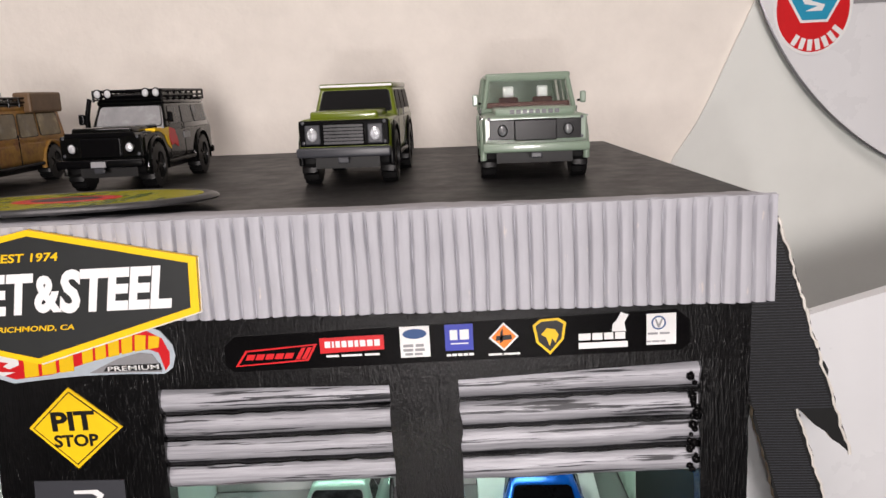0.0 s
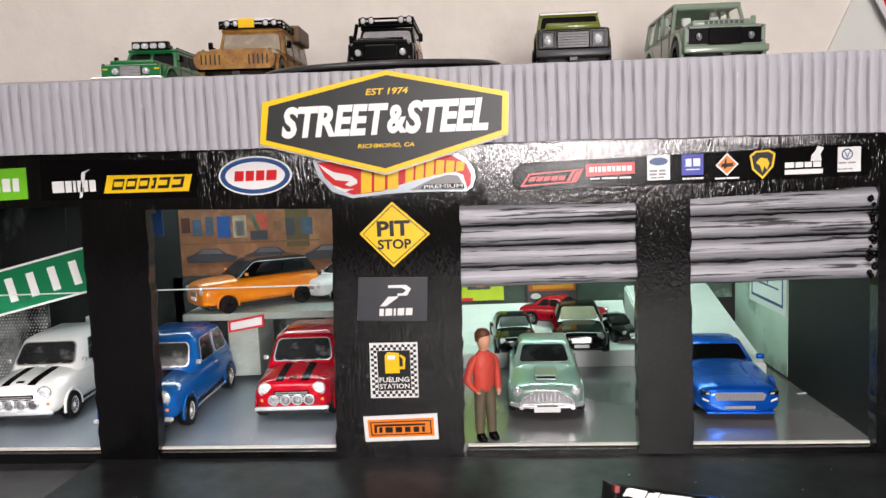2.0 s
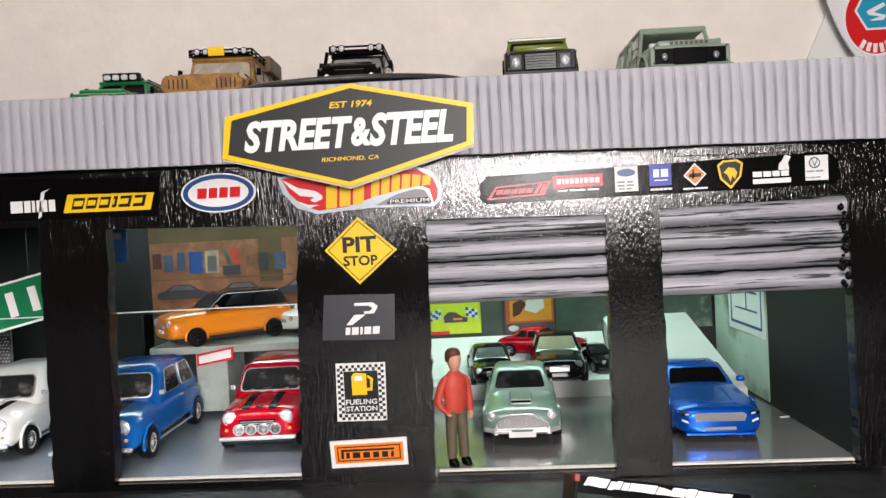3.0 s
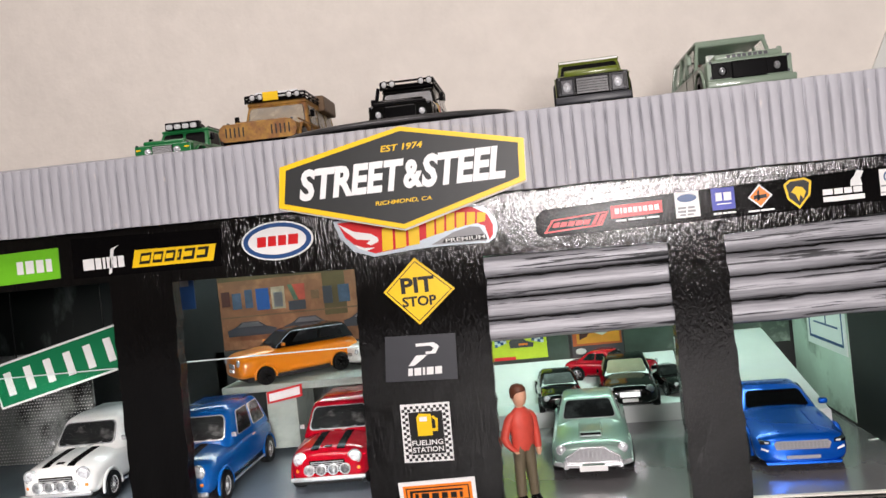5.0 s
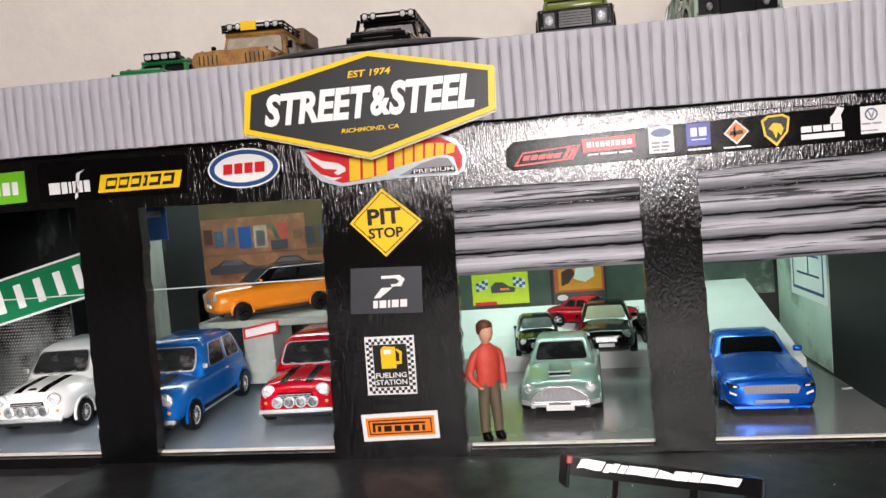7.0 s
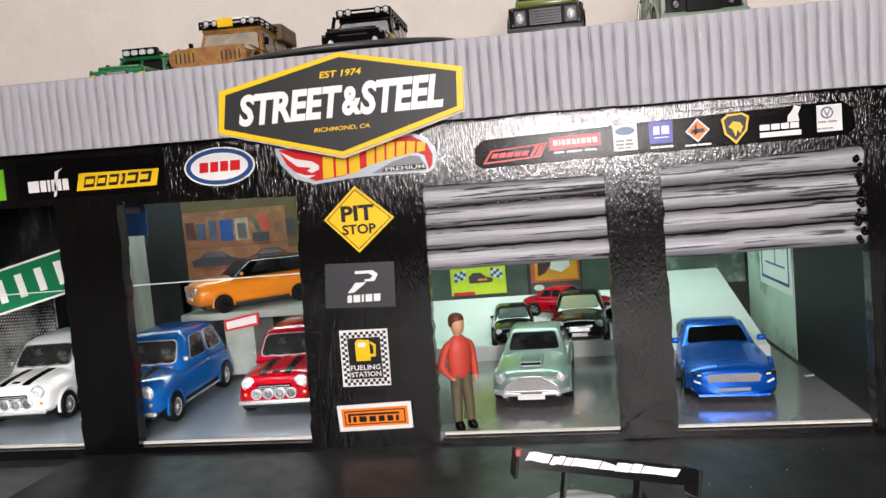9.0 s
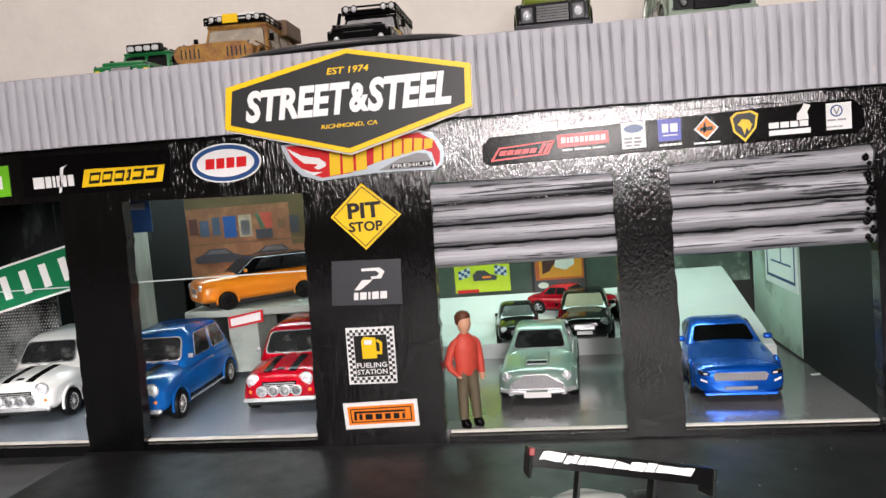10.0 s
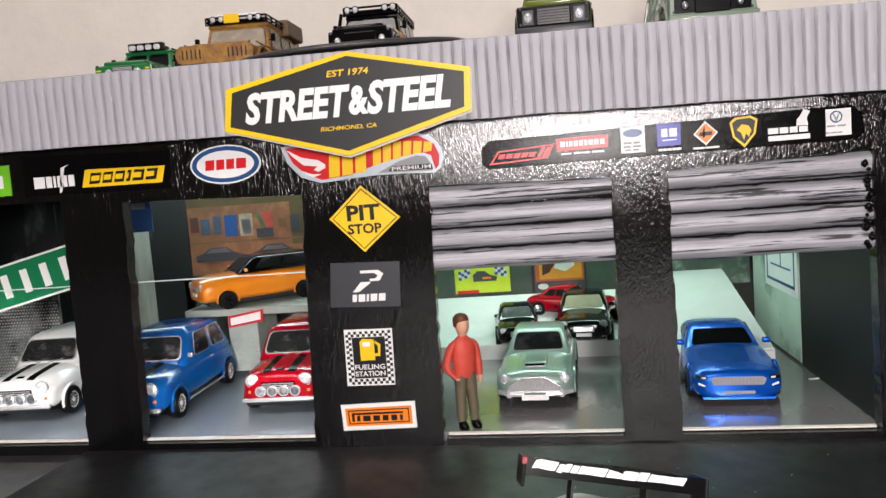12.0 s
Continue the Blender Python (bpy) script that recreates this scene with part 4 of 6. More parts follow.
def small_saloon(label, m, at, turn, stripes=False, spots=0, roof=None, stripe_mat=None, size=1.06):
    """A boxy classic two-door city car."""
    car = thing("toy_car", label, "toy car", at, turn, "small cars in the windows")
    car.scale = (size, size, size)
    fr, rr, r = -20.5, 21.0, 5.0
    part("body", carve(mesh_of("body", shell(MINI, 3.0), m, 40), wells(14.3, fr, rr, r)), m, car)
    part("underbody", B(-11, 11, -27, 28, 3.2, 8), M["under"], car)
    cab = Cabin(-13.2, 27.4, 13.9, 15.4, -4.6, 21.5, 11.3, 27.0)
    part("cabin", cab.body(3.3, 1.3, 6), roof or m, car, smooth=45)
    panes(car, cab, "front", [(0.09, 0.91, 0.22, 0.82, 0.14, 0.06)], M["chrome"], M["glass_cabin"], 0.02, name="windscreen")
    panes(car, cab, "back", [(0.14, 0.86, 0.3, 0.86, 0.1, 0.06)], M["chrome"], M["glass_dark"], 0.012, name="rear_window")
    for f, rev in (("right", False), ("left", True)):
        rs = [(0.15, 0.50, 0.20, 0.84), (0.54, 0.86, 0.20, 0.84)]
        rs = [[(1 - u if rev else u, v) for u, v in soft_rect(a + 0.03, b, c, d, 0.08, 0.03)] for a, b, c, d in rs]
        rs = [q[::-1] if rev else q for q in rs]
        panes(car, cab, f, rs, M["chrome"], M["glass_cabin"], 0.013, name="side_window")
    for s in (-1, 1):
        y = skin_front(MINI, 9.3, 12.2)
        round_lamp(car, s * 9.6, y + 0.1, 12.4, 2.45)
        part("indicator", lathe(bmesh.new(), [(0.8, 0.5), (0.8, -0.1), (0.3, -0.4)], "y", (s * 10.6, skin_front(MINI, 10.6, 8.6) + 0.1, 8.6), 12), M["orange"], car, smooth=40)
        part("wheel_arch", lathe_arch(s * 14.35, fr, r), m, car, smooth=50)
        part("wheel_arch", lathe_arch(s * 14.35, rr, r), m, car, smooth=50)
        part("mirror", B(s * 14.2 - 0.9, s * 14.2 + 0.9, -10.2, -9.2, 18.2, 19.8, bevel=0.3), M["chrome"], car)
        part("door_handle", B(s * 14.72 - 0.2, s * 14.72 + 0.2, 5.5, 7.5, 14.6, 15.1), M["chrome"], car)
        part("sill_strip", B(s * 14.55 - 0.25, s * 14.55 + 0.25, -14.5, 15, 4.3, 4.9), M["chrome"], car)
        part("wiper", bar_mesh([(s * 1.5, -13.3, 17.6), (s * 7, -12.2, 18.6)], 0.16), M["chrome"], car)
    gy = skin_front(MINI, 0, 10.0)
    g = part("grille", B(-6.4, 6.4, gy - 0.15, gy + 1.6, 7.4, 12.2, bevel=0.5), M["trim_black"], car)
    for k in range(6):
        part("slat", B(-5.8, 5.8, gy - 0.35, gy + 0.3, 7.9 + k * 0.68, 8.2 + k * 0.68), M["chrome"], g)
    part("bumper", B(-13.2, 13.2, gy - 1.5, gy + 0.3, 5.2, 6.6, bevel=0.6, seg=3), M["chrome"], car, smooth=50)
    part("valance", B(-11.8, 11.8, gy + 0.4, gy + 4, 3.6, 5.4, bevel=0.6), M["under"], car)
    part("rear_bumper", B(-12.4, 12.4, 31, 32.2, 6, 7.4, bevel=0.5), M["chrome"], car)
    for k in range(spots):
        round_lamp(car, -6.3 + 12.6 * k / (spots - 1), gy - 0.9, 8.9, 1.95, "spot_lamp", None, M["lens_spot"])
    part("bonnet_badge", drape(MINI, 3.0, -1.3, 1.3, -28.0, -26.8, 0.25), M["trim_black"], car)
    if stripes:
        for x in (-4.6, 4.6):
            part("bonnet_stripe", drape(MINI, 3.0, x - 1.4, x + 1.4, -29.2, -12.4), stripe_mat or M["trim_black"], car)
    wheels_of(car, 13.2, fr, rr, r, 3.6, "disc")
    return car


def bar_mesh(pts, r, n=8):
    bm = bmesh.new()
    for a, b in zip(pts, pts[1:]):
        rod(bm, a, b, r, n=n)
    return bm


def lathe_arch(x, y, r, w=0.5, thick=0.55):
    """A lip round a wheel opening."""
    bm, n, rows = bmesh.new(), 18, []
    for i in range(n + 1):
        a = math.pi * (-0.06 + 1.12 * i / n)
        ring = []
        for k in range(8):
            b = 2 * math.pi * k / 8
            q = r * 1.2 + thick * math.cos(b)
            ring.append(bm.verts.new((x + w * math.sin(b), y + q * math.cos(a), r + q * math.sin(a))))
        rows.append(ring)
    for a, b in zip(rows, rows[1:]):
        for k in range(8):
            j = (k + 1) % 8
            bm.faces.new((a[k], a[j], b[j], b[k]))
    bm.faces.new(rows[0][::-1]), bm.faces.new(rows[-1])
    return bm


small_saloon("white toy city car with black bonnet stripes and spot lamps", M["white_paint"], (-151.6, 57, ground(-151)), 2, True, 4, size=1.09)
small_saloon("blue toy city car with black bonnet stripes and chrome trim", M["blue_paint"], (-100.9, 48.5, ground(-101)), 0.5, True, 0, size=1.12)
small_saloon("red toy city car with black bonnet stripes and four spot lamps", M["red_paint"], (-46.4, 59.4, ground(-46)), 1, True, 4)


# grand tourer, grey-green
GT = [(-36.6, 6.5, 6.0, 8.4, 10.6), (-35.6, 10.6, 4.6, 8.4, 12.2), (-32.5, 12.9, 3.8, 8.8, 13.4), (-24, 13.6, 3.3, 9.0, 14.2), (-10, 13.7, 3.2, 9.2, 14.8),
      (8, 13.7, 3.2, 9.2, 14.6), (24, 13.4, 3.6, 9.0, 14.2), (32, 12.2, 4.6, 9.0, 13.2), (36.4, 9.0, 6.8, 9.0, 11.6)]


def grand_tourer(at, turn):
    m = M["db_paint"]
    car = thing("toy_car", "grey-green toy grand tourer with a chrome grille and bumper", "toy car", at, turn)
    car.scale = (1.04, 1.04, 1.0)
    fr, rr, r = -22.5, 21.5, 5.1
    part("body", carve(mesh_of("body", shell(GT, 2.7), m, 40), wells(13.3, fr, rr, r)), m, car)
    part("underbody", B(-10, 10, -31, 31, 2.9, 7), M["under"], car)
    cab = Cabin(-11.5, 27, 12.0, 13.2, -1.0, 13, 9.2, 21.6)
    part("cabin", cab.body(1.6, 1.0), m, car, smooth=45)
    panes(car, cab, "front", [(0.08, 0.92, 0.22, 0.86, 0.12, 0.06)], M["chrome"], M["glass_dark"], 0.012, name="windscreen")
    panes(car, cab, "back", [(0.12, 0.88, 0.3, 0.86, 0.1, 0.06)], M["chrome"], M["glass_dark"], 0.012, name="rear_window")
    for f, rev in (("right", False), ("left", True)):
        rs = [[(1 - u if rev else u, v) for u, v in soft_rect(a, b, c, d, 0.08, 0.03)] for a, b, c, d in ((0.22, 0.52, 0.24, 0.84), (0.55, 0.78, 0.24, 0.84))]
        panes(car, cab, f, [q[::-1] if rev else q for q in rs], M["chrome"], M["glass_dark"], 0.012, name="side_window")
    for s in (-1, 1):
        round_lamp(car, s * 10.2, skin_front(GT, 9.6, 11.0) - 0.2, 11.0, 1.75)
        part("wheel_arch", lathe_arch(s * 13.25, fr, r), m, car, smooth=50)
        part("wheel_arch", lathe_arch(s * 13.25, rr, r), m, car, smooth=50)
        part("bumper_guard", B(s * 9.0 - 0.9, s * 9.0 + 0.9, -37.6, -36.0, 4.6, 7.6, bevel=0.5), M["chrome"], car)
        part("bumper", bar_mesh([(s * 3.6, -37.4, 5.8), (s * 9, -36.9, 5.9), (s * 12.6, -34.4, 6.1)], 0.85), M["chrome"], car, smooth=50)
        part("bonnet_crease", drape(GT, 2.7, s * 6.2 - 0.25, s * 6.2 + 0.25, -33.0, -13.0, 0.22), m, car)
    gy = skin_front(GT, 0, 9.4)
    g = part("grille", P([(-8.2, 7.0), (8.2, 7.0), (8.6, 8.6), (5.6, 10.3), (3.6, 11.6), (-3.6, 11.6), (-5.6, 10.3), (-8.6, 8.6)], gy - 0.7, gy + 2.4), M["grey_print"], car, "chrome grille with upright bars")
    frame_pts = [(-8.6, 6.8), (8.6, 6.8), (9.0, 8.6), (5.8, 10.6), (3.8, 12.0), (-3.8, 12.0), (-5.8, 10.6), (-9.0, 8.6), (-8.6, 6.8)]
    part("grille_frame", bar_mesh([(x, gy - 0.9, z) for x, z in frame_pts], 0.38), M["chrome"], g, smooth=50)
    for k in range(11):
        x = -7.2 + k * 1.44
        part("grille_bar", B(x - 0.26, x + 0.26, gy - 1.1, gy - 0.5, 7.2, 8.9 if abs(x) > 5.8 else (10.2 if abs(x) > 3.6 else 11.6)), M["chrome"], g)
    part("number_plate", B(-4.6, 4.6, gy - 1.75, gy - 1.4, 4.0, 6.0, bevel=0.12), M["white"], car)
    sc = bmesh.new()
    box(sc, -4.0, 4.0, -30.0, -17.0, 13.4, 15.7, bevel=0.6)
    part("bonnet_scoop", sc, m, car)
    part("scoop_mouth", B(-3.4, 3.4, -30.15, -29.9, 14.4, 15.2), M["trim_black"], car)
    part("scoop_trim", B(-3.5, 3.5, -30.25, -30.0, 13.9, 14.3), M["chrome"], car)
    wheels_of(car, 12.4, fr, rr, r, 3.4, "steel")


grand_tourer((51.4, 63.5, ground(51)), -3)

# modern muscle coupe, bright blue
MUSCLE = [(-37.0, 10.5, 4.0, 7.2, 10.6), (-36.0, 13.4, 3.2, 7.6, 12.2), (-32, 14.8, 2.8, 8.4, 13.2), (-22, 15.3, 2.6, 8.8, 14.2), (-8, 15.2, 2.6, 9.0, 15.0),
          (8, 15.0, 2.6, 9.2, 15.0), (22, 15.4, 2.8, 9.4, 15.4), (32, 14.6, 3.6, 9.4, 15.6), (37, 12.4, 5.0, 9.4, 14.6)]


def muscle_coupe(at, turn):
    m = M["stang_paint"]
    car = thing("toy_car", "bright metallic blue toy muscle coupe with black windows", "toy car", at, turn)
    fr, rr, r = -23.0, 22.0, 5.6
    part("body", carve(mesh_of("body", shell(MUSCLE, 3.4), m, 40), wells(14.6, fr, rr, r)), m, car)
    part("underbody", B(-11, 11, -31, 31, 2.4, 7), M["under"], car)
    cab = Cabin(-7.0, 33, 13.7, 13.6, 4.0, 17, 10.8, 20.2)
    part("cabin", cab.body(2.3, 1.0), m, car, smooth=45)
    panes(car, cab, "front", [(0.08, 0.92, 0.14, 0.84, 0.1, 0.06)], None, M["trim_black"], name="windscreen")
    panes(car, cab, "back", [(0.12, 0.88, 0.25, 0.9, 0.1, 0.06)], None, M["glass_dark"], name="rear_window")
    for f, rev in (("right", False), ("left", True)):
        rs = [[(1 - u if rev else u, v) for u, v in q] for q in ([(0.24, 0.25), (0.52, 0.28), (0.55, 0.86), (0.30, 0.84)], [(0.55, 0.30), (0.74, 0.45), (0.66, 0.82), (0.58, 0.84)])]
        panes(car, cab, f, [q[::-1] if rev else q for q in rs], None, M["glass_dark"], name="side_window")
    gy = skin_front(MUSCLE, 0, 8.8)
    g = part("grille", P([(-8.2, 8.0), (8.2, 8.0), (9.0, 10.0), (8.0, 10.8), (-8.0, 10.8), (-9.0, 10.0)], gy - 0.35, gy + 2), M["grey_print"], car, "grey mesh grille")
    for r_ in range(3):
        for k in range(13):
            part("grille_cell", B(-7.4 + k * 1.2, -6.6 + k * 1.2, gy - 0.5, gy - 0.2, 8.3 + r_ * 0.8, 8.8 + r_ * 0.8), M["rim_grey"], g)
    part("lower_intake", B(-5.4, 5.4, gy - 0.5, gy + 1.5, 4.7, 5.9, bevel=0.3), M["grey_print"], car)
    part("splitter", P([(-11.4, 3.0), (11.4, 3.0), (12.0, 3.8), (-12.0, 3.8)], gy - 0.3, gy + 5), m, car)
    for s in (-1, 1):
        y = skin_front(MUSCLE, 11.6, 10.2)
        h = part("headlight", P([(s * 9.8, 9.9), (s * 13.2, 10.1), (s * 13.6, 11.3), (s * 10.2, 11.0)], y - 0.7, y + 3.4), M["trim_black"], car)
        part("lens", P([(s * 10.4, 10.2), (s * 11.8, 10.3), (s * 12.0, 10.9), (s * 10.6, 10.8)], y - 0.9, y - 0.5), M["lens"], h)
        part("marker", P([(s * 10.6, 7.2), (s * 13.0, 8.2), (s * 13.0, 8.8), (s * 10.6, 7.9)], y - 0.6, y + 2.4), M["white"], car)
        part("mirror", B(s * 15.6 - 1.5, s * 15.6 + 1.5, -7.6, -5.4, 15.2, 17.2, bevel=0.6), m, car, smooth=50)
        part("wheel_arch", lathe_arch(s * 14.7, fr, r, 0.6), m, car, smooth=50)
        part("wheel_arch", lathe_arch(s * 14.7, rr, r, 0.6), m, car, smooth=50)
        part("bonnet_crease", drape(MUSCLE, 3.4, s * 6.4 - 0.35, s * 6.4 + 0.35, -33.0, -13.0, 0.3), m, car)
    part("boot_spoiler", B(-12.5, 12.5, 32.5, 35.5, 15.2, 16.4, bevel=0.4), m, car)
    wheels_of(car, 13.7, fr, rr, r, 3.8, "black5")


muscle_coupe((121.0, 60, ground(121)), -4)


# boxy off-road wagons on the roof
def off_roader(label, m, at, turn, L=68, H=27.5, W=14.4, roof=None, glass=None, style="knobbly", grille="black", rack=False, split=False, arch=None, face=None, clear=False, tall=1.2, drop=1.2, narrow=False):
    car = thing("toy_off_roader", label, "toy car", at, turn, "off-road toy cars on the roof")
    car.matrix_basis = pose(*[c * MM for c in at], 0.69, 0.83, turn) @ Matrix.Diagonal((1, 1, tall, 1))
    f0, r = -L / 2, 6.4
    fr, rr = f0 + 9.6, L / 2 - 13.0
    keys = [(f0, W - 0.5, 7.8, 11.5, 16.4 - drop), (f0 + 0.6, W, 7.2, 11.5, 17.0 - drop), (f0 + 6, W, 6.8, 11.5, 17.2 - drop), (0, W, 6.6, 11.5, 17.4 - drop), (L / 2 - 1, W, 6.8, 11.5, 17.4 - drop), (L / 2, W - 0.5, 7.4, 11.5, 17 - drop)]
    part("body", carve(mesh_of("body", shell(keys, 9.0, 9.0, 40, 56), m, 35), wells(W - 0.4, fr, rr, r)), m, car)
    part("underbody", B(-W + 4, W - 4, f0 + 3, L / 2 - 3, 4.0, 9), M["under"], car)
    bn = bmesh.new()
    box(bn, -W + 3.6, W - 3.6, f0 + 0.8, f0 + 22, 16.6 - drop, 18.6 - drop, bevel=0.7)
    part("bonnet", bn, m, car, smooth=50)
    cab = Cabin(f0 + 20.5, L / 2 - 0.4, W - 0.3, 16.8 - drop, f0 + 24.5, L / 2 - 1.4, W - 2.0, H)
    if clear:
        # open glasshouse: pillars, roof, seats behind clear panes
        for s in (-1, 1):
            part("pillar", bar_mesh([cab.at("front", 0.02 if s < 0 else 0.98, 0), cab.at("front", 0.03 if s < 0 else 0.97, 1)], 0.75), m, car)
            for u in (0.36, 0.62, 0.98):
                fc, uu = ("right", u) if s > 0 else ("left", 1 - u)
                part("pillar", bar_mesh([cab.at(fc, uu, 0), cab.at(fc, uu, 1)], 0.75), m, car)
            part("seat", B(s * 5.6 - 3.2, s * 5.6 + 3.2, f0 + 33, f0 + 36, 15.4, 19.6, bevel=0.6), M["seat_red"], car)
            part("headrest", B(s * 5.6 - 1.8, s * 5.6 + 1.8, f0 + 33.4, f0 + 35.4, 19.6, 22.6, bevel=0.6), M["pale_green"], car)
            fc = "right" if s > 0 else "left"
            for a, b in ((0.05, 0.34), (0.38, 0.60), (0.64, 0.95)):
                a, b = (a, b) if s > 0 else (1 - b, 1 - a)
                g = part("side_window", cab.panel(fc, [(a, 0.14), (b, 0.14), (b, 0.9), (a, 0.9)], -0.2, 0.3), M["acrylic"], car)
                g.visible_shadow = False
        part("scuttle", bar_mesh([cab.at("front", 0, 0.06), cab.at("front", 1, 0.06)], 0.9), m, car)
        part("header", bar_mesh([cab.at("front", 0.03, 0.96), cab.at("front", 0.97, 0.96)], 0.8), m, car)
        part("dashboard", B(-W + 2, W - 2, f0 + 23.5, f0 + 27, 16, 18.4, bevel=0.5), M["seat_red"], car)
        part("tail_panel", cab.panel("back", [(0, 0), (1, 0), (1, 1), (0, 1)], 0, 0.8), m, car)
        g = part("windscreen", cab.panel("front", soft_rect(0.05, 0.95, 0.12, 0.9, 0.08, 0.03), 0.1), M["acrylic"], car)
        g.visible_shadow = False
    else:
        part("cabin", cab.body(0.9, 0.5, 3), m, car, smooth=45)
        gl = glass or M["glass_dark"]
        if split:
            panes(car, cab, "front", [(0.08, 0.47, 0.16, 0.86, 0.1, 0.04), (0.53, 0.92, 0.16, 0.86, 0.1, 0.04)], None, gl, name="windscreen")
        else:
            panes(car, cab, "front", [(0.06, 0.94, 0.16, 0.88, 0.1, 0.04)], M["trim_black"], gl, 0.012, name="windscreen")
        panes(car, cab, "back", [(0.15, 0.85, 0.25, 0.85, 0.1, 0.05)], M["trim_black"], gl, 0.012, name="rear_window")
        for f, rev in (("right", False), ("left", True)):
            rs = [[(1 - u if rev else u, v) for u, v in soft_rect(a, b, 0.2, 0.86, 0.08, 0.02)] for a, b in ((0.06, 0.30), (0.35, 0.58), (0.63, 0.92))]
            panes(car, cab, f, [q[::-1] if rev else q for q in rs], M["trim_black"], gl, 0.012, name="side_window")
    part("roof", B(-W + 1.7, W - 1.7, f0 + 24, L / 2 - 1.2, H - 0.5, H + 1.0, bevel=0.7, seg=3), roof or m, car, smooth=50)
    # nose
    fm = face or m
    part("radiator_panel", B(-W + 0.4, W - 0.4, f0 - 0.5, f0 + 1, 9.4, 16.6 - drop, bevel=0.4), fm, car)
    gm = M["chrome"] if narrow else M["grille_grey"] if grille == "grey" else M["trim_black"]
    gw = 4.6 if narrow else 6.2
    g = part("grille", B(-gw, gw, f0 - 1.1, f0 + 0.2, 9.6, 16.0 - drop, bevel=0.4), M["trim_black"], car)
    for k in range(6):
        part("slat", B(-gw + 0.4, gw - 0.4, f0 - 1.35, f0 - 0.9, 9.9 + k * (0.98 - drop / 6), 10.45 + k * (0.98 - drop / 6)), gm, g)
    for s in (-1, 1):
        round_lamp(car, s * W * (0.5 if narrow else 0.625 if clear else 0.68), f0 - 0.9, 12.6 - drop * 0.4, 1.5, ring=M["chrome"] if narrow or grille == "grey" else M["trim_black"], lens=M["lens_spot"] if clear else None)
        if narrow:
            part("wing_mark", B(s * W * 0.84 - 1.0, s * W * 0.84 + 1.0, f0 - 0.65, f0 - 0.4, 12.6, 13.2), M["yellow"], car)
        for z in (10.3, 14.9):
            part("indicator", lathe(bmesh.new(), [(0.45, 0.5), (0.45, -0.2), (0.15, -0.3)], "y", (s * W * 0.88, f0 - 0.6, z), 10), M["slate"], car, smooth=40)
        if m is not M["olive_paint"]:
            part("mirror", B(s * (W + 1.6) - 0.9, s * (W + 1.6) + 0.9, f0 + 19.0, f0 + 20.4, 17.8, 20.8, bevel=0.4), M["trim_black"] if m is not M["sage_paint"] else m, car)
            part("mirror_arm", bar_mesh([(s * (W - 0.2), f0 + 20, 18.4), (s * (W + 1.4), f0 + 19.8, 18.6)], 0.3), M["trim_black"], car)
        for y in (fr, rr):
            part("wheel_arch", lathe_arch(s * (W - 0.1), y, r, 0.9, 0.7), arch or m, car, smooth=50)
        part("sill", B(s * W - 0.6, s * W + 0.6, fr + 8, rr - 8, 6.0, 7.2, bevel=0.3), M["trim_black"], car)
        part("door_line", B(s * W - 0.15, s * W + 0.12, f0 + 22, f0 + 22.3, 7, 17), M["trim_black"], car)
        part("door_line", B(s * W - 0.15, s * W + 0.12, f0 + 36, f0 + 36.3, 7, 17), M["trim_black"], car)
        part("belt_line", B(s * W - 0.1, s * W + 0.25, f0 + 2, L / 2 - 2, 14.8, 15.3), m, car)
    part("bumper", B(-W - 0.2, W + 0.2, f0 - 3.2, f0 - 0.6, 7.0, 9.2, bevel=0.5), M["sage_paint"] if clear else M["trim_black"] if face is None or m is M["black_paint"] else (M["slate"] if m is M["olive_paint"] else M["trim_black"]), car, smooth=50)
    part("rear_bumper", B(-W, W, L / 2, L / 2 + 1.6, 6.2, 8.4, bevel=0.4), M["trim_black"], car)
    part("tow_hook", B(-1.6, 1.6, f0 - 3.6, f0 - 2.8, 5.6, 7.0, bevel=0.3), M["slate"], car)
    if rack:
        z0 = H + 0.7
        rk = part("roof_rack", B(-W + 1.8, W - 1.8, f0 + 23, L / 2 - 2, z0 + 0.3, z0 + 0.8), M["trim_black"], car, "black roof rack with a row of round lamps")
        for z in (z0 + 1.5, z0 + 2.9):
            part("rail", bar_mesh([(-W + 1.6, f0 + 22.6, z), (W - 1.6, f0 + 22.6, z), (W - 1.6, L / 2 - 2, z), (-W + 1.6, L / 2 - 2, z), (-W + 1.6, f0 + 22.6, z)], 0.4), M["trim_black"], rk, smooth=50)
        for k in range(8):
            y = f0 + 22.6 + (L - 24.6) * k / 7
            for s in (-1, 1):
                part("upright", bar_mesh([(s * (W - 1.6), y, z0), (s * (W - 1.6), y, z0 + 3.0)], 0.4), M["trim_black"], rk)
        part("tray", B(-W + 3.6, W - 3.6, f0 + 26, L / 2 - 6, z0 + 0.8, z0 + 2.3, bevel=0.3), M["trim_black"], rk)
        for x in (-9.6, -6.2, 6.2, 9.6):
            round_lamp(car, x, f0 + 22.2, z0 + 2.2, 1.4, "spot_lamp", M["trim_black"], M["lamp_white"])
    wheels_of(car, W - 1.7, fr, rr, r, 4.8, style)
    return car


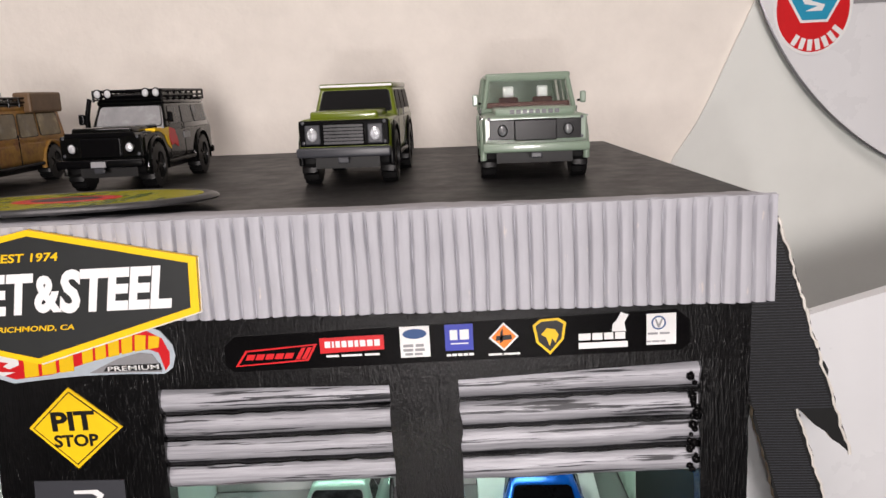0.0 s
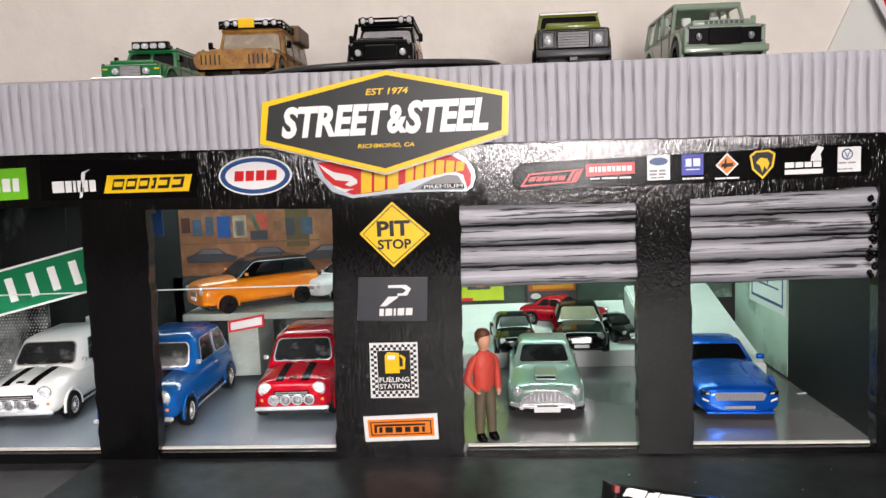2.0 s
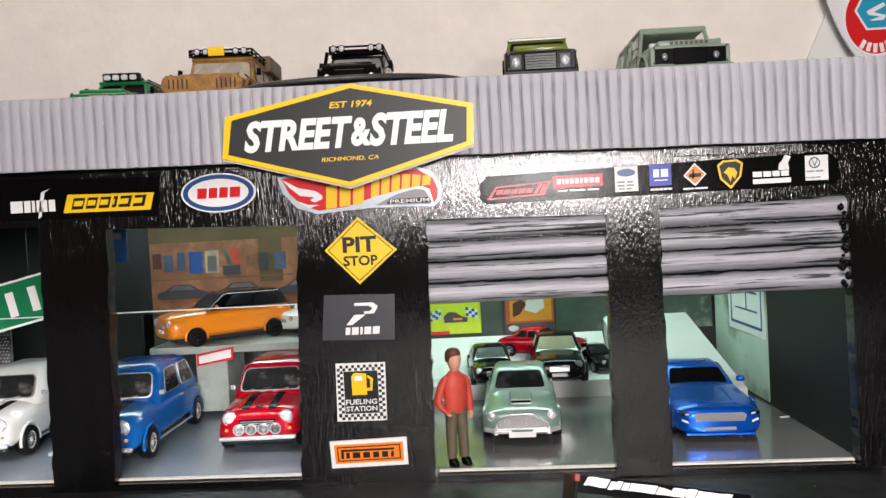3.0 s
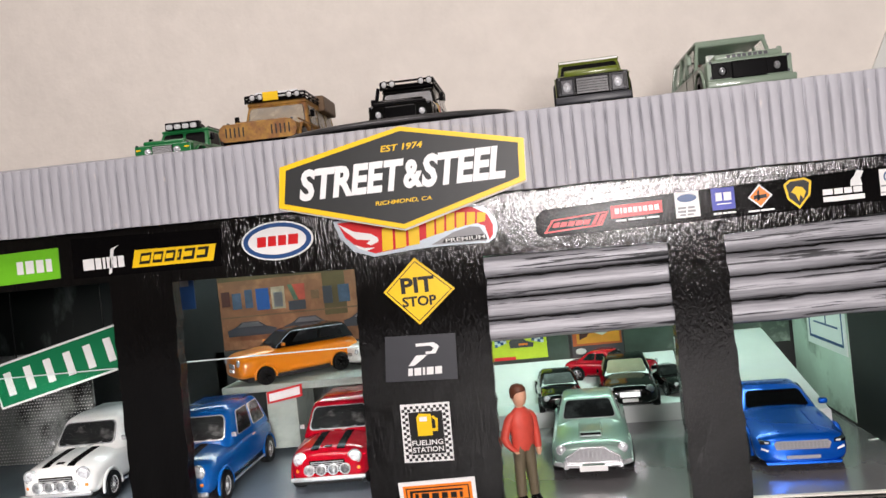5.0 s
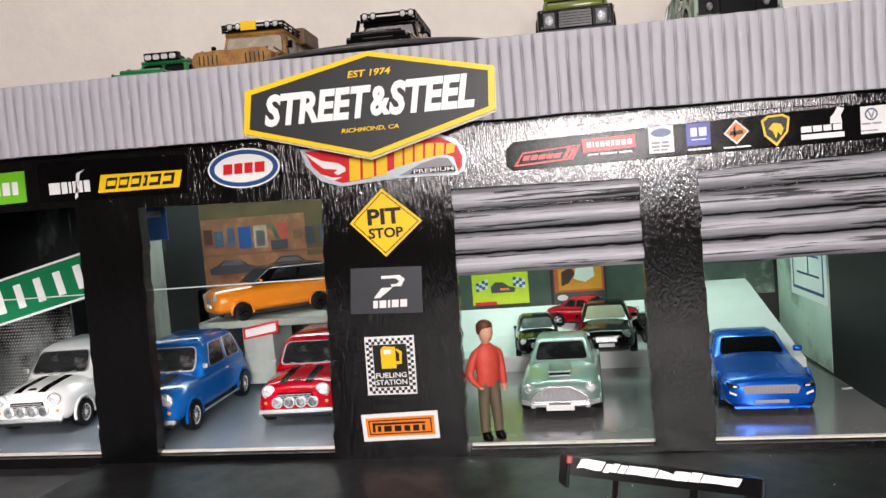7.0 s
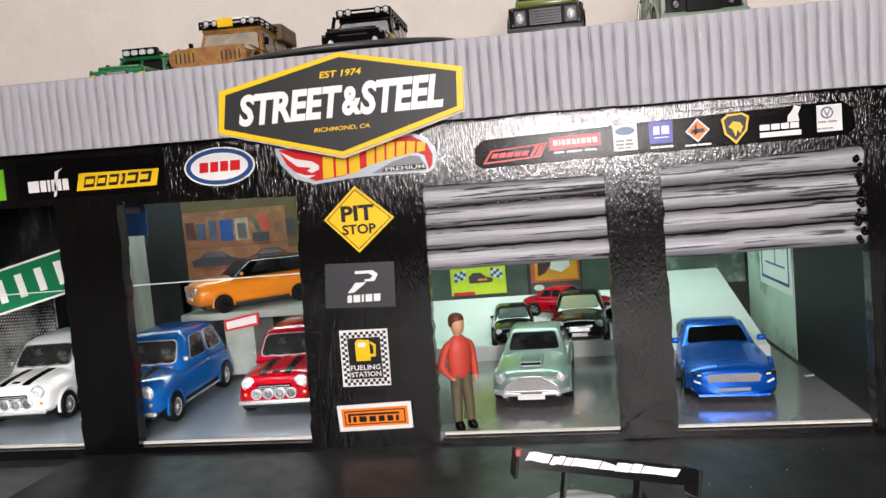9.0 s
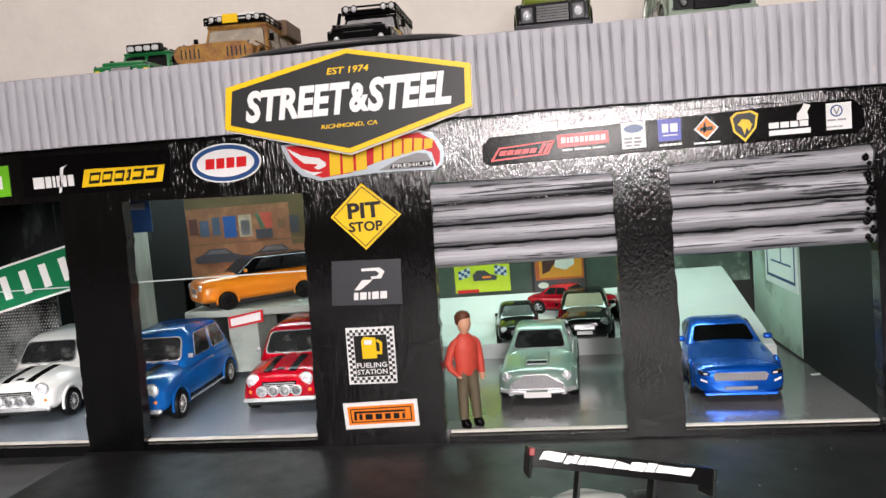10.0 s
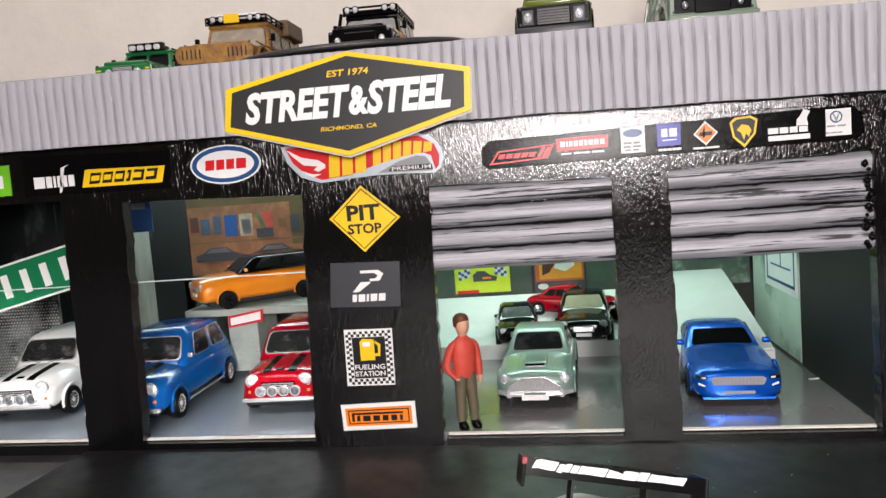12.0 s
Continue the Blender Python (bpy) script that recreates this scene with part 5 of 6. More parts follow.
# black wagon with rack and coloured door patches
bk = off_roader("glossy black toy off-roader with roof rack and spot lamps", M["black_paint"], (-9.5, 86, deck(-10)), 0, L=66, H=23.4, W=12.8, tall=1.13, rack=True, glass=M["glass_grey"])
for s in (1,):
    flash = bmesh.new()
    for v in prism(flash, [(-21.0, 15.9), (-12.0, 16.4), (-12.6, 13.4), (-11.0, 10.2), (-13.6, 11.6), (-15.4, 14.2)], 12.75, 13.1).verts:
        v.co = (v.co.y, v.co.x, v.co.z)
    part("yellow_patch", flash, M["yellow"], bk, "yellow door patch")
    flash = bmesh.new()
    for v in prism(flash, [(-11.8, 16.4), (-7.0, 15.6), (-5.0, 13.0), (-4.2, 10.4), (-7.2, 11.4), (-10.4, 11.2), (-12.2, 13.4)], 12.75, 13.12).verts:
        v.co = (v.co.y, v.co.x, v.co.z)
    part("red_patch", flash, M["red"], bk, "red door patch")
    part("grey_bar", B(12.75, 13.1, 2.0, 8.0, 12.6, 14.4), M["grey_print"], bk)
part("bonnet_patch", B(8.2, 12.4, -22.0, -16.0, 15.6, 16.35), M["yellow"], bk, "yellow bonnet patch")
part("number_plate", B(-2.2, 2.2, -36.9, -36.3, 7.2, 8.7), M["grey_print"], bk)
part("snorkel", bar_mesh([(-12.4, -14, 15), (-13.2, -12, 20), (-12.2, -11, 25)], 0.8), M["trim_black"], bk, smooth=50)
part("radiator_cap", B(-10.6, 10.6, -33.9, -33.2, 15.0, 16.2, bevel=0.2), M["trim_black"], bk)

# olive wagon with a dark nose
ol = off_roader("olive green toy off-roader with a white-edged roof and dark nose", M["olive_paint"], (66.0, 79.5, deck(66)), -3, L=62, W=13.7, tall=1.26, H=22.8, face=M["trim_black"], grille="grey", arch=M["trim_black"], glass=M["glass_black"])
part("roof_edge", B(-11.6, 11.6, -7.3, -6.9, 22.9, 23.5, bevel=0.1), M["white"], ol)
for s in (-1, 1):
    part("lamp_surround", B(s * 9.3 - 2.2, s * 9.3 + 2.2, -31.75, -31.4, 9.9, 14.4, bevel=0.3), M["slate"], ol)
# pale sage wagon, clear windows
sg = off_roader("pale sage green toy off-roader with clear windows and red-brown seats", M["sage_paint"], (120.8, 83, deck(120)), -1, L=72, H=25.0, W=15.2, tall=1.2, clear=True, glass=M["glass_grey"])
part("nose_panel", B(-13.2, 13.2, -36.85, -36.4, 9.9, 14.7, bevel=0.2), M["trim_black"], sg, "black nose panel")
for k in range(8):
    part("bonnet_bar", B(-7.2 + k * 1.85, -5.9 + k * 1.85, -35.3, -34.9, 16.0, 17.0), M["slate"], sg)
part("bonnet_plate", B(-7.4, 7.4, -33.0, -29.0, 17.1, 17.6, bevel=0.2), M["sage_paint"], sg)
M["amber_window"] = mat("dusty_amber_window", (0.13, 0.09, 0.03), 0.25, vary=0.3, scale=200, second=(0.26, 0.20, 0.10), second_at=(0.5, 0.7), second_scale=150)
# mud-splashed expedition wagon
br = off_roader("mud-splashed ochre toy wagon with roof rack and brown luggage", M["mud_paint"], (-64.5, 80, deck(-64)), 2, L=72, H=25.4, tall=1.02, drop=3.0, rack=True, glass=M["amber_window"], arch=M["mud_paint"], face=M["mud_paint"])
part("mud_guard_bar", P([(-13.2, 7.6), (13.2, 7.6), (14.6, 8.4), (15.3, 10.2), (15.3, 11.6), (14.6, 13.2), (13.2, 14.2), (-13.2, 14.2), (-14.6, 13.2), (-15.3, 11.6), (-15.3, 10.2), (-14.6, 8.4)], -40.4, -39.0), M["mud_paint"], br, "slotted mud-brown brush guard")
for s in (-1, 1):
    for k in range(5):
        part("slot", B(s * (5.6 + k * 1.7) - 0.28, s * (5.6 + k * 1.7) + 0.28, -40.5, -40.3, 9.2, 12.8, bevel=0.1), M["under"], br)
part("luggage", B(-10.5, 8.5, -8, 5, 27.4, 31.4, bevel=0.6), M["white_panel"], br, "pale roof box")
part("luggage", B(9, 15.2, 10, 33, 24.0, 31.0, bevel=0.8), M["brown_plastic"], br, "brown luggage crate")
part("name_plate", B(-5.0, 1.6, -14.2, -13.6, 26.6, 30.2, bevel=0.2), M["yellow"], br, "yellow plate between the lamps")
# low green rescue car with a lamp bar
gr = off_roader("green toy off-roader with a black lamp bar and spare wheel", M["green_paint"], (-116, 97, deck(-116)), 2, L=62, H=23.6, W=12.8, split=True, glass=M["glass_black"], tall=0.96, drop=1.8, narrow=True)
lbar = part("lamp_bar", B(-8.2, 8.2, -9.5, -6.5, 24.2, 27.8, bevel=0.5), M["trim_black"], gr, "black bar with four white lamps")
for k in range(4):
    part("lamp", B(-7.4 + k * 3.8, -4.4 + k * 3.8, -9.9, -9.3, 24.5, 26.9, bevel=0.8), M["lamp_white"], lbar)
part("spare_wheel", lathe(bmesh.new(), [(2.4, 0), (4.8, 0), (5.4, 0.8), (5.4, 2.6), (4.8, 3.4), (2.4, 3.4)], "z", (0, 3, 24.4), 24), M["tyre"], gr, smooth=40)
part("crash_bar", B(-14.6, 14.6, -36.8, -34.0, 6.4, 9.2, bevel=0.5), M["chrome"], gr)
for s in (-1, 1):
    part("rail", bar_mesh([(s * 10, -4, 25.0), (s * 10, 26, 25.0)], 0.5), M["trim_black"], gr)

# oval tin plate lying at the roof edge
plate = thing("oval_tin_plate", "oval printed tin plate with rolled rim on the roof", "tin plate", (-4, 14, deck(-4, 14)))
part("base", lathe(bmesh.new(), [(10, 0), (10, 1.2), (9.6, 1.8)], "z", (0, 0, 0), 32), M["trim_black"], plate)
tin = bmesh.new()
n = 64
prof = [(0.90, 1.7), (1.0, 1.8), (1.015, 2.3), (1.0, 3.0), (0.965, 3.4), (0.93, 3.1), (0.90, 3.0)]
rings = [[tin.verts.new((40 * s * math.cos(2 * math.pi * i / n), 18.5 * s * math.sin(2 * math.pi * i / n), z)) for i in range(n)] for s, z in prof]
for a, b in zip(rings, rings[1:]):
    for i in range(n):
        tin.faces.new((a[i], a[(i + 1) % n], b[(i + 1) % n], b[i]))
tin.faces.new(rings[0]), tin.faces.new(rings[-1])
part("rim", tin, mat("dark_tin", (0.07, 0.07, 0.072), 0.35, metal=0.6, vary=0.2, scale=300), plate, smooth=50)


def flat_oval(rx, ry, z0, z1, cx=0, cy=0):
    bm = bmesh.new()
    return [setattr_xyz(v) for v in prism(bm, oval(cx, cy, rx, ry, 48), z0, z1).verts] and bm


def setattr_xyz(v):
    v.co = (v.co.x, v.co.z, v.co.y)
    return True


part("printed_face", flat_oval(36.6, 16.8, 2.95, 3.25), M["olive_print"], plate, "yellow-green printed face")
part("red_print", flat_oval(14, 6.0, 3.2, 3.35, 2, 0), M["red"], plate)
part("dark_print", flat_oval(9, 3.6, 3.3, 3.42, 2, 0), M["black"], plate)


# ---- painted figure (one plain shape) ----
def tube(bm, path, mi, n=12):
    """A closed limb through (x, y, z, rx, ry) rings."""
    rings = [[bm.verts.new((x + rx * math.cos(2 * math.pi * k / n), y + ry * math.sin(2 * math.pi * k / n), z)) for k in range(n)] for x, y, z, rx, ry in path]
    fs = []
    for a, b in zip(rings, rings[1:]):
        for k in range(n):
            fs.append(bm.faces.new((a[k], a[(k + 1) % n], b[(k + 1) % n], b[k])))
    fs += [bm.faces.new(rings[0][::-1]), bm.faces.new(rings[-1])]
    for f in fs:
        f.material_index = mi


fig = bmesh.new()
for sx, sy, lean in ((-2.0, 0.4, -0.4), (2.2, -0.3, 0.5)):
    tube(fig, [(sx + lean, sy - 1.4, 0.0, 1.7, 2.9), (sx + lean, sy - 1.4, 1.0, 1.8, 3.0), (sx + lean, sy - 0.4, 2.2, 1.5, 1.9), (sx + lean, sy, 2.8, 1.2, 1.3)], 3)
    tube(fig, [(sx + lean, sy, 2.2, 1.7, 1.8), (sx + lean, sy, 4, 1.75, 1.9), (sx + lean * 0.6, sy, 9.5, 1.95, 2.2), (sx * 0.9, sy, 15, 2.3, 2.6), (sx * 0.7, 0, 18.6, 2.6, 2.8)], 2)
tube(fig, [(0, 0, 17.0, 4.1, 2.7), (0, 0, 18.2, 4.5, 3.0), (0.1, 0, 21, 4.5, 3.1), (0.2, 0, 25, 5.0, 3.3), (0.2, 0, 27.4, 5.0, 3.1), (0.15, 0, 28.8, 4.1, 2.8), (0.1, 0, 29.8, 2.9, 2.3), (0.1, 0, 30.6, 1.8, 1.7)], 1, 16)
for path in ([(-3.2, 0, 29.2, 0.9, 1.1), (-4.1, 0, 28.2, 1.6, 1.8), (-5.0, 0.1, 26.8, 1.8, 1.9), (-5.9, 0.3, 25.0, 1.7, 1.8), (-7.2, 0.5, 21.6, 1.6, 1.7), (-6.6, -0.6, 19.4, 1.5, 1.5), (-4.4, -1.6, 17.4, 1.3, 1.4)],
             [(3.4, 0, 29.2, 0.9, 1.1), (4.2, 0, 28.2, 1.6, 1.8), (4.9, 0.1, 26.8, 1.7, 1.9), (5.4, 0.2, 25.0, 1.6, 1.8), (6.0, 0, 21.0, 1.5, 1.6), (5.8, -0.8, 17.2, 1.3, 1.4)]):
    tube(fig, path, 1)
tube(fig, [(5.8, -0.9, 17.4, 1.0, 1.1), (5.9, -1.0, 15.9, 1.1, 1.2), (5.8, -1.0, 14.6, 0.6, 0.7)], 0)
tube(fig, [(-4.6, -1.5, 18.0, 1.0, 1.0), (-3.8, -2.0, 16.6, 0.9, 0.9)], 0)
tube(fig, [(0.1, 0, 29.8, 1.4, 1.4), (0.1, 0, 31.0, 1.4, 1.4), (0.2, -0.2, 31.6, 2.0, 2.1), (0.2, -0.2, 33.2, 2.6, 2.7), (0.2, -0.1, 35.2, 2.7, 2.8), (0.2, 0, 36.6, 2.2, 2.3), (0.2, 0, 37.3, 0.9, 1.0)], 0, 16)
tube(fig, [(0.1, 0.7, 33.6, 2.8, 2.6), (0.1, 0.5, 35.2, 3.05, 3.0), (0.0, 0.2, 36.6, 2.9, 3.1), (0.0, 0.1, 37.7, 2.0, 2.2), (0, 0.1, 38.1, 0.7, 0.8)], 4, 16)
for v in fig.verts:
    v.co += Vector([0.12 * noise.noise(v.co * 0.6 + Vector((k * 7, 0, 0))) for k in range(3)])
fm = mesh_of("figurine", fig, mat("painted_skin_resin", (0.62, 0.33, 0.21), 0.55, vary=0.05), 60)
for m in (mat("painted_red_sweater", (0.56, 0.065, 0.042), 0.55, vary=0.12, scale=250, bump=0.25, bump_scale=320), mat("painted_khaki_trousers", (0.13, 0.105, 0.065), 0.6, vary=0.12, scale=250, bump=0.04),
          M["gloss_black"], mat("painted_brown_hair", (0.10, 0.032, 0.014), 0.55, vary=0.15, scale=500)):
    fm.materials.append(m)
solid("figurine", fm, None, "painted standing toy figure in red sweater and khaki trousers", "figurine", at=(26.6, 9, ground(26)), turn=30).scale = (0.88, 0.92, 1.03)

# ---- the back rows ----
ROADSTER = [(-29, 8, 4.5, 7, 9.5), (-28, 10.5, 3.6, 7, 11.0), (-24, 11.8, 3, 7.4, 12.0), (-8, 12.2, 2.8, 7.6, 12.8), (10, 12.2, 2.8, 7.6, 12.8), (24, 11.6, 3.2, 7.6, 12.4), (28, 9.6, 4.4, 7.6, 11.4), (29, 7.5, 5.4, 7.6, 10.4)]


def display_car(label, m, at, turn, keys=ROADSTER, cabin=(-9, 20, 10.8, 12.0, -1, 11, 8.6, 18.6), glass=None, roof=None, lamps="round", scale=1.0, style="five", pitch=0.0):
    car = thing("toy_car", label, "toy car", at, turn, "toy cars on the display steps")
    car.matrix_basis = pose(*[c * MM for c in at], 0, 0, turn) @ pose(0, 0, 0, pitch, 0, 0) @ Matrix.Scale(scale, 4)
    y0, y1 = keys[0][0], keys[-1][0]
    w = max(k[1] for k in keys)
    fr, rr, r = y0 * 0.62, y1 * 0.62, 4.6
    part("body", carve(mesh_of("body", shell(keys, 3.0, 4.0, 44, 32), m, 40), wells(w - 0.3, fr, rr, r)), m, car)
    part("underbody", B(-w + 3, w - 3, y0 + 4, y1 - 4, 2.4, 6), M["under"], car)
    cab = Cabin(*cabin)
    part("cabin", cab.body(1.5, 0.8), roof or m, car, smooth=45)
    gl = glass or M["glass_dark"]
    panes(car, cab, "front", [(0.08, 0.92, 0.16, 0.86, 0.1, 0.05)], None, gl, name="windscreen")
    panes(car, cab, "back", [(0.12, 0.88, 0.25, 0.86, 0.1, 0.05)], None, gl, name="rear_window")
    for f, rev in (("right", False), ("left", True)):
        rs = [[(1 - u if rev else u, v) for u, v in soft_rect(a, b, 0.22, 0.86, 0.08, 0.03)] for a, b in ((0.16, 0.50), (0.54, 0.86))]
        panes(car, cab, f, [q[::-1] if rev else q for q in rs], None, gl, name="side_window")
    zc = keys[2][3] + 2.2
    gy = skin_front(keys, 0, zc - 1.0)
    part("grille", B(-4.4, 4.4, gy - 0.3, gy + 2, zc - 3.2, zc - 0.6, bevel=0.4), M["chrome"] if lamps == "round" else M["trim_black"], car)
    part("number_plate", B(-3.2, 3.2, gy - 0.6, gy + 1, zc - 5.0, zc - 3.6), M["white"], car)
    for s in (-1, 1):
        round_lamp(car, s * w * 0.68, skin_front(keys, w * 0.66, zc) - 0.1, zc, 1.7)
        part("mirror", B(s * w - 0.2 * s - 0.9, s * w + 0.6 * s + 0.9, cabin[0] + 3, cabin[0] + 4.4, cabin[3] + 1, cabin[3] + 2.6, bevel=0.3), m, car)
        for y in (fr, rr):
            part("wheel_arch", lathe_arch(s * (w - 0.25), y, r), m, car, smooth=50)
    wheels_of(car, w - 1.1, fr, rr, r, 3.2, style)
    return car


display_car("black toy roadster with a dark soft top on the white step", M["black_paint"], (41, 114, 10.6), 3, scale=0.82)
display_car("black toy saloon with a pale beige windscreen on the white step", M["black_paint"], (72.5, 116, 10.6), -4, glass=mat("beige_window", (0.24, 0.22, 0.15), 0.5, spec=0.1, vary=0.15, scale=120), scale=1.02)
red = display_car("red and white toy race car parked crosswise behind the black car", M["red_paint"], (67, 131, 17), 62, scale=0.74)
part("white_band", drape(ROADSTER, 3.0, -9.5, 9.5, -22, -16, 0.2), M["white"], red)
COUNTRY = [(-33, 10, 5, 9, 14), (-31.5, 12.6, 4, 9.5, 15.6), (-26, 13.6, 3.6, 10, 16.8), (-12, 14, 3.4, 10.4, 17.6), (6, 14, 3.4, 10.6, 17.8), (24, 13.8, 3.8, 10.6, 17.6), (31, 12.4, 5, 10.4, 16.4), (33, 10, 6.4, 10, 15)]
display_car("orange toy hatchback with black roof on the pale stand", M["orange_paint"], (-81.5, 106, 36), -50, COUNTRY, (-14, 30, 13, 17.0, -4, 26, 11, 24.6), roof=M["black_paint"], scale=0.90, style="black5")
display_car("white toy hatchback behind the red car", M["white_paint"], (-42, 127, 36), -40, COUNTRY, (-14, 30, 13, 17.0, -4, 26, 11, 24.6), scale=0.66)
display_car("small red toy coupe at the back of the stand", M["red_paint"], (-99, 130, 36.5), -70, ROADSTER, scale=0.72)
display_car("black toy coupe with its tail to the side wall", M["black_paint"], (92.5, 126, 10.6), 20, scale=0.6)

# framed red sign on the stand
box_sign = thing("red_framed_sign", "small white sign with a red frame fixed to the stand", "sign", (-79.5, 83.6, 31), 0)
part("frame", P([(-8.2, -3.2), (8.0, -0.8), (8.0, 4.6), (-8.2, 2.0)], -0.9, 0), M["red"], box_sign)
part("face", P([(-7.2, -2.2), (7.1, 0.1), (7.1, 3.7), (-7.2, 1.2)], -1.1, -0.8), M["white"], box_sign)

# prints on the inside walls
M["print_red"] = mat("faded_red_print", (0.30, 0.05, 0.03), 0.6, vary=0.3, scale=200)
shop = mat("faded_brick_print", (0.19, 0.085, 0.04), 0.6, vary=0.2, scale=110, second=(0.27, 0.13, 0.06), second_scale=70)
M["faded_blue"] = mat("faded_blue_print", (0.04, 0.065, 0.10), 0.6, vary=0.3, scale=200)
M["faded_green"] = mat("faded_green_print", (0.05, 0.085, 0.05), 0.6, vary=0.3, scale=200)
M["faded_cream"] = mat("faded_cream_print", (0.26, 0.22, 0.15), 0.6, vary=0.3, scale=200)
pics = []
for x0, x1, z0, z1, name in ((-129.0, -124.4, 69, 76.8, "seat_red"), (-123.4, -118.4, 67.2, 75.6, "faded_blue"), (-116.4, -112.2, 67.4, 77, "faded_blue"), (-110.2, -103.2, 65.8, 77, "blue_dark"),
                             (-101.8, -94.6, 65.6, 77.2, "faded_cream"), (-100.6, -95.8, 66.6, 74.4, "rim_grey"), (-92.8, -83.6, 64.2, 69, "slate"), (-80.4, -76, 69, 73.6, "brown_plastic"), (-74, -69, 66, 75, "slate"), (-66, -60, 66, 75, "faded_blue")):
    pics.append((rect(x0, x1, z0, z1), name))
pics.append(([(-92.8, 77.6), (-90.6, 77.6), (-87.6, 69.4), (-89.8, 69.4)], "faded_green"))
pics.append(([(-90.0, 77.6), (-83.4, 77.6), (-83.6, 69.4), (-87.0, 69.4)], "print_red"))
layers = [shop, ([rect(-130.4, -30, 82, 99.6), rect(-74, -62, 60, 82)], mat("dark_olive_brown_print", (0.085, 0.062, 0.022), 0.6, vary=0.25, scale=45)), ([rect(-130.2, -56, 62.6, 63.4)], M["brown_plastic"])]
for name in ("faded_blue", "blue_dark", "faded_cream", "rim_grey", "faded_green", "print_red", "seat_red", "slate", "brown_plastic"):
    mine = [p for p, q in pics if q == name]
    if mine:
        layers.append((mine, M[name]))
layers.append(([[(a, 53), (a + 26, 53), (a + 26.5, 56), (a + 21, 57.5), (a + 17, 60.4), (a + 8, 60.4), (a + 4, 57.6), (a - 0.5, 56.2)] for a in (-127, -96, -64)], M["slate"]))
layers.append(([[(a + 5.4, 57.6), (a + 8.4, 59.8), (a + 16.6, 59.8), (a + 19.4, 57.6)] for a in (-127, -96, -64)], M["rim_grey"]))
wall_print("shopfront_print", "faded brown brick shopfront print with small coloured pictures", -130.6, -30, 46, 100, 140.9, layers, "backdrop print")
wall_print("pale_print", "pale grey-green blurred curtain-like print", -178, -153, 8, 99, 140.3, [mat("pale_blurred_print", (0.30, 0.33, 0.28), 0.6, vary=0.25, scale=40, stretch=(1.4, 1, 0.25), second=(0.12, 0.14, 0.12), second_at=(0.5, 0.7), second_scale=50)], "backdrop print")
smoke = mat("grey_smoke_print", (0.05, 0.055, 0.052), 0.6, vary=0.2, scale=60, second=(0.42, 0.45, 0.43), second_at=(0.52, 0.66), second_scale=38, stretch=(1, 1, 0.4))
wall_print("smoke_print", "black and grey blurred photographic print", -262, -130.9, 7, 100, 140.9, [mat("dark_smoke_print", (0.012, 0.014, 0.013), 0.6, vary=0.2, scale=60, second=(0.16, 0.18, 0.17), second_at=(0.58, 0.74), second_scale=34, stretch=(1, 1, 0.4))], "backdrop print")
wall_print("smoke_print", "dark grey blurred print below the shopfront print", -136, -30, 6, 45.6, 140.9, [smoke], "backdrop print")
pale = mat("pale_green_plaster_print", (0.50, 0.60, 0.52), 0.65, vary=0.12, scale=45, second=(0.10, 0.12, 0.09), second_at=(0.5, 0.68), second_scale=32)
wall_print("plaster_print", "pale green distressed plaster print", -29.5, 154, 26, 100, 140.9, [mat("dark_green_print", (0.05, 0.075, 0.06), 0.6, vary=0.3, scale=60, second=(0.3, 0.36, 0.31), second_at=(0.55, 0.7), second_scale=30)], "backdrop print")
side = thing("side_print", "pale green distressed plaster print on the side wall", "backdrop print", (155.9, 0, 0))
part("sheet", B(-0.5, 0, 74, 140, 3, 99), pale, side)
ps = thing("wall_poster", "white poster with navy outlines on the side wall", "poster", (155.2, 97, 45))
part("sheet", B(-0.3, 0, -22, 21, -16, 22), M["white"], ps)
for a, b, c, d in ((-19, 18, -13, -11.8), (-19, 18, 15, 16.2), (-19, -18, -13, 16), (17, 18, -13, 16), (-14, 12, -6, -5.2), (-14, 12, 2, 2.8), (-2, -1.2, -6, 9)):
    part("line", B(-0.45, -0.25, a, b, c, d), M["blue_dark"], ps)

yp = wall_print("yellow_poster", "yellow-green poster with a dark car-like shape", 8, 36, 26.6, 60, 139.6, [mat("acid_yellow_print", (0.50, 0.60, 0.02), 0.5, vary=0.05), ([[(17.5, 32.4), (29, 32.4), (29.6, 34.4), (26, 35.6), (23.5, 37.6), (19.6, 37.8), (17.2, 35.6)]], M["slate"]), ([rect(10 + 1.5 * a, 11.5 + 1.5 * a, 33.4 + 1.5 * b + 0.5 * a, 34.9 + 1.5 * b + 0.5 * a) for a in range(4) for b in range(3) if (a + b) % 2] + [rect(28.5 + 1.5 * a, 30 + 1.5 * a, 35.4 + 1.5 * b - 0.4 * a, 36.9 + 1.5 * b - 0.4 * a) for a in range(4) for b in range(3) if (a + b) % 2], M["silver_print"]), ([rect(10 + 1.5 * a, 11.5 + 1.5 * a, 33.4 + 1.5 * b + 0.5 * a, 34.9 + 1.5 * b + 0.5 * a) for a in range(4) for b in range(3) if not (a + b) % 2] + [rect(28.5 + 1.5 * a, 30 + 1.5 * a, 35.4 + 1.5 * b - 0.4 * a, 36.9 + 1.5 * b - 0.4 * a) for a in range(4) for b in range(3) if not (a + b) % 2], M["blue_dark"]), ([rect(22, 26.5, 33.6, 34.6)], M["orange"]), ([rect(9, 20, 26.6, 28.2)], M["red"])])
yp.location.x, yp.location.z = 0.0018, 0.0018
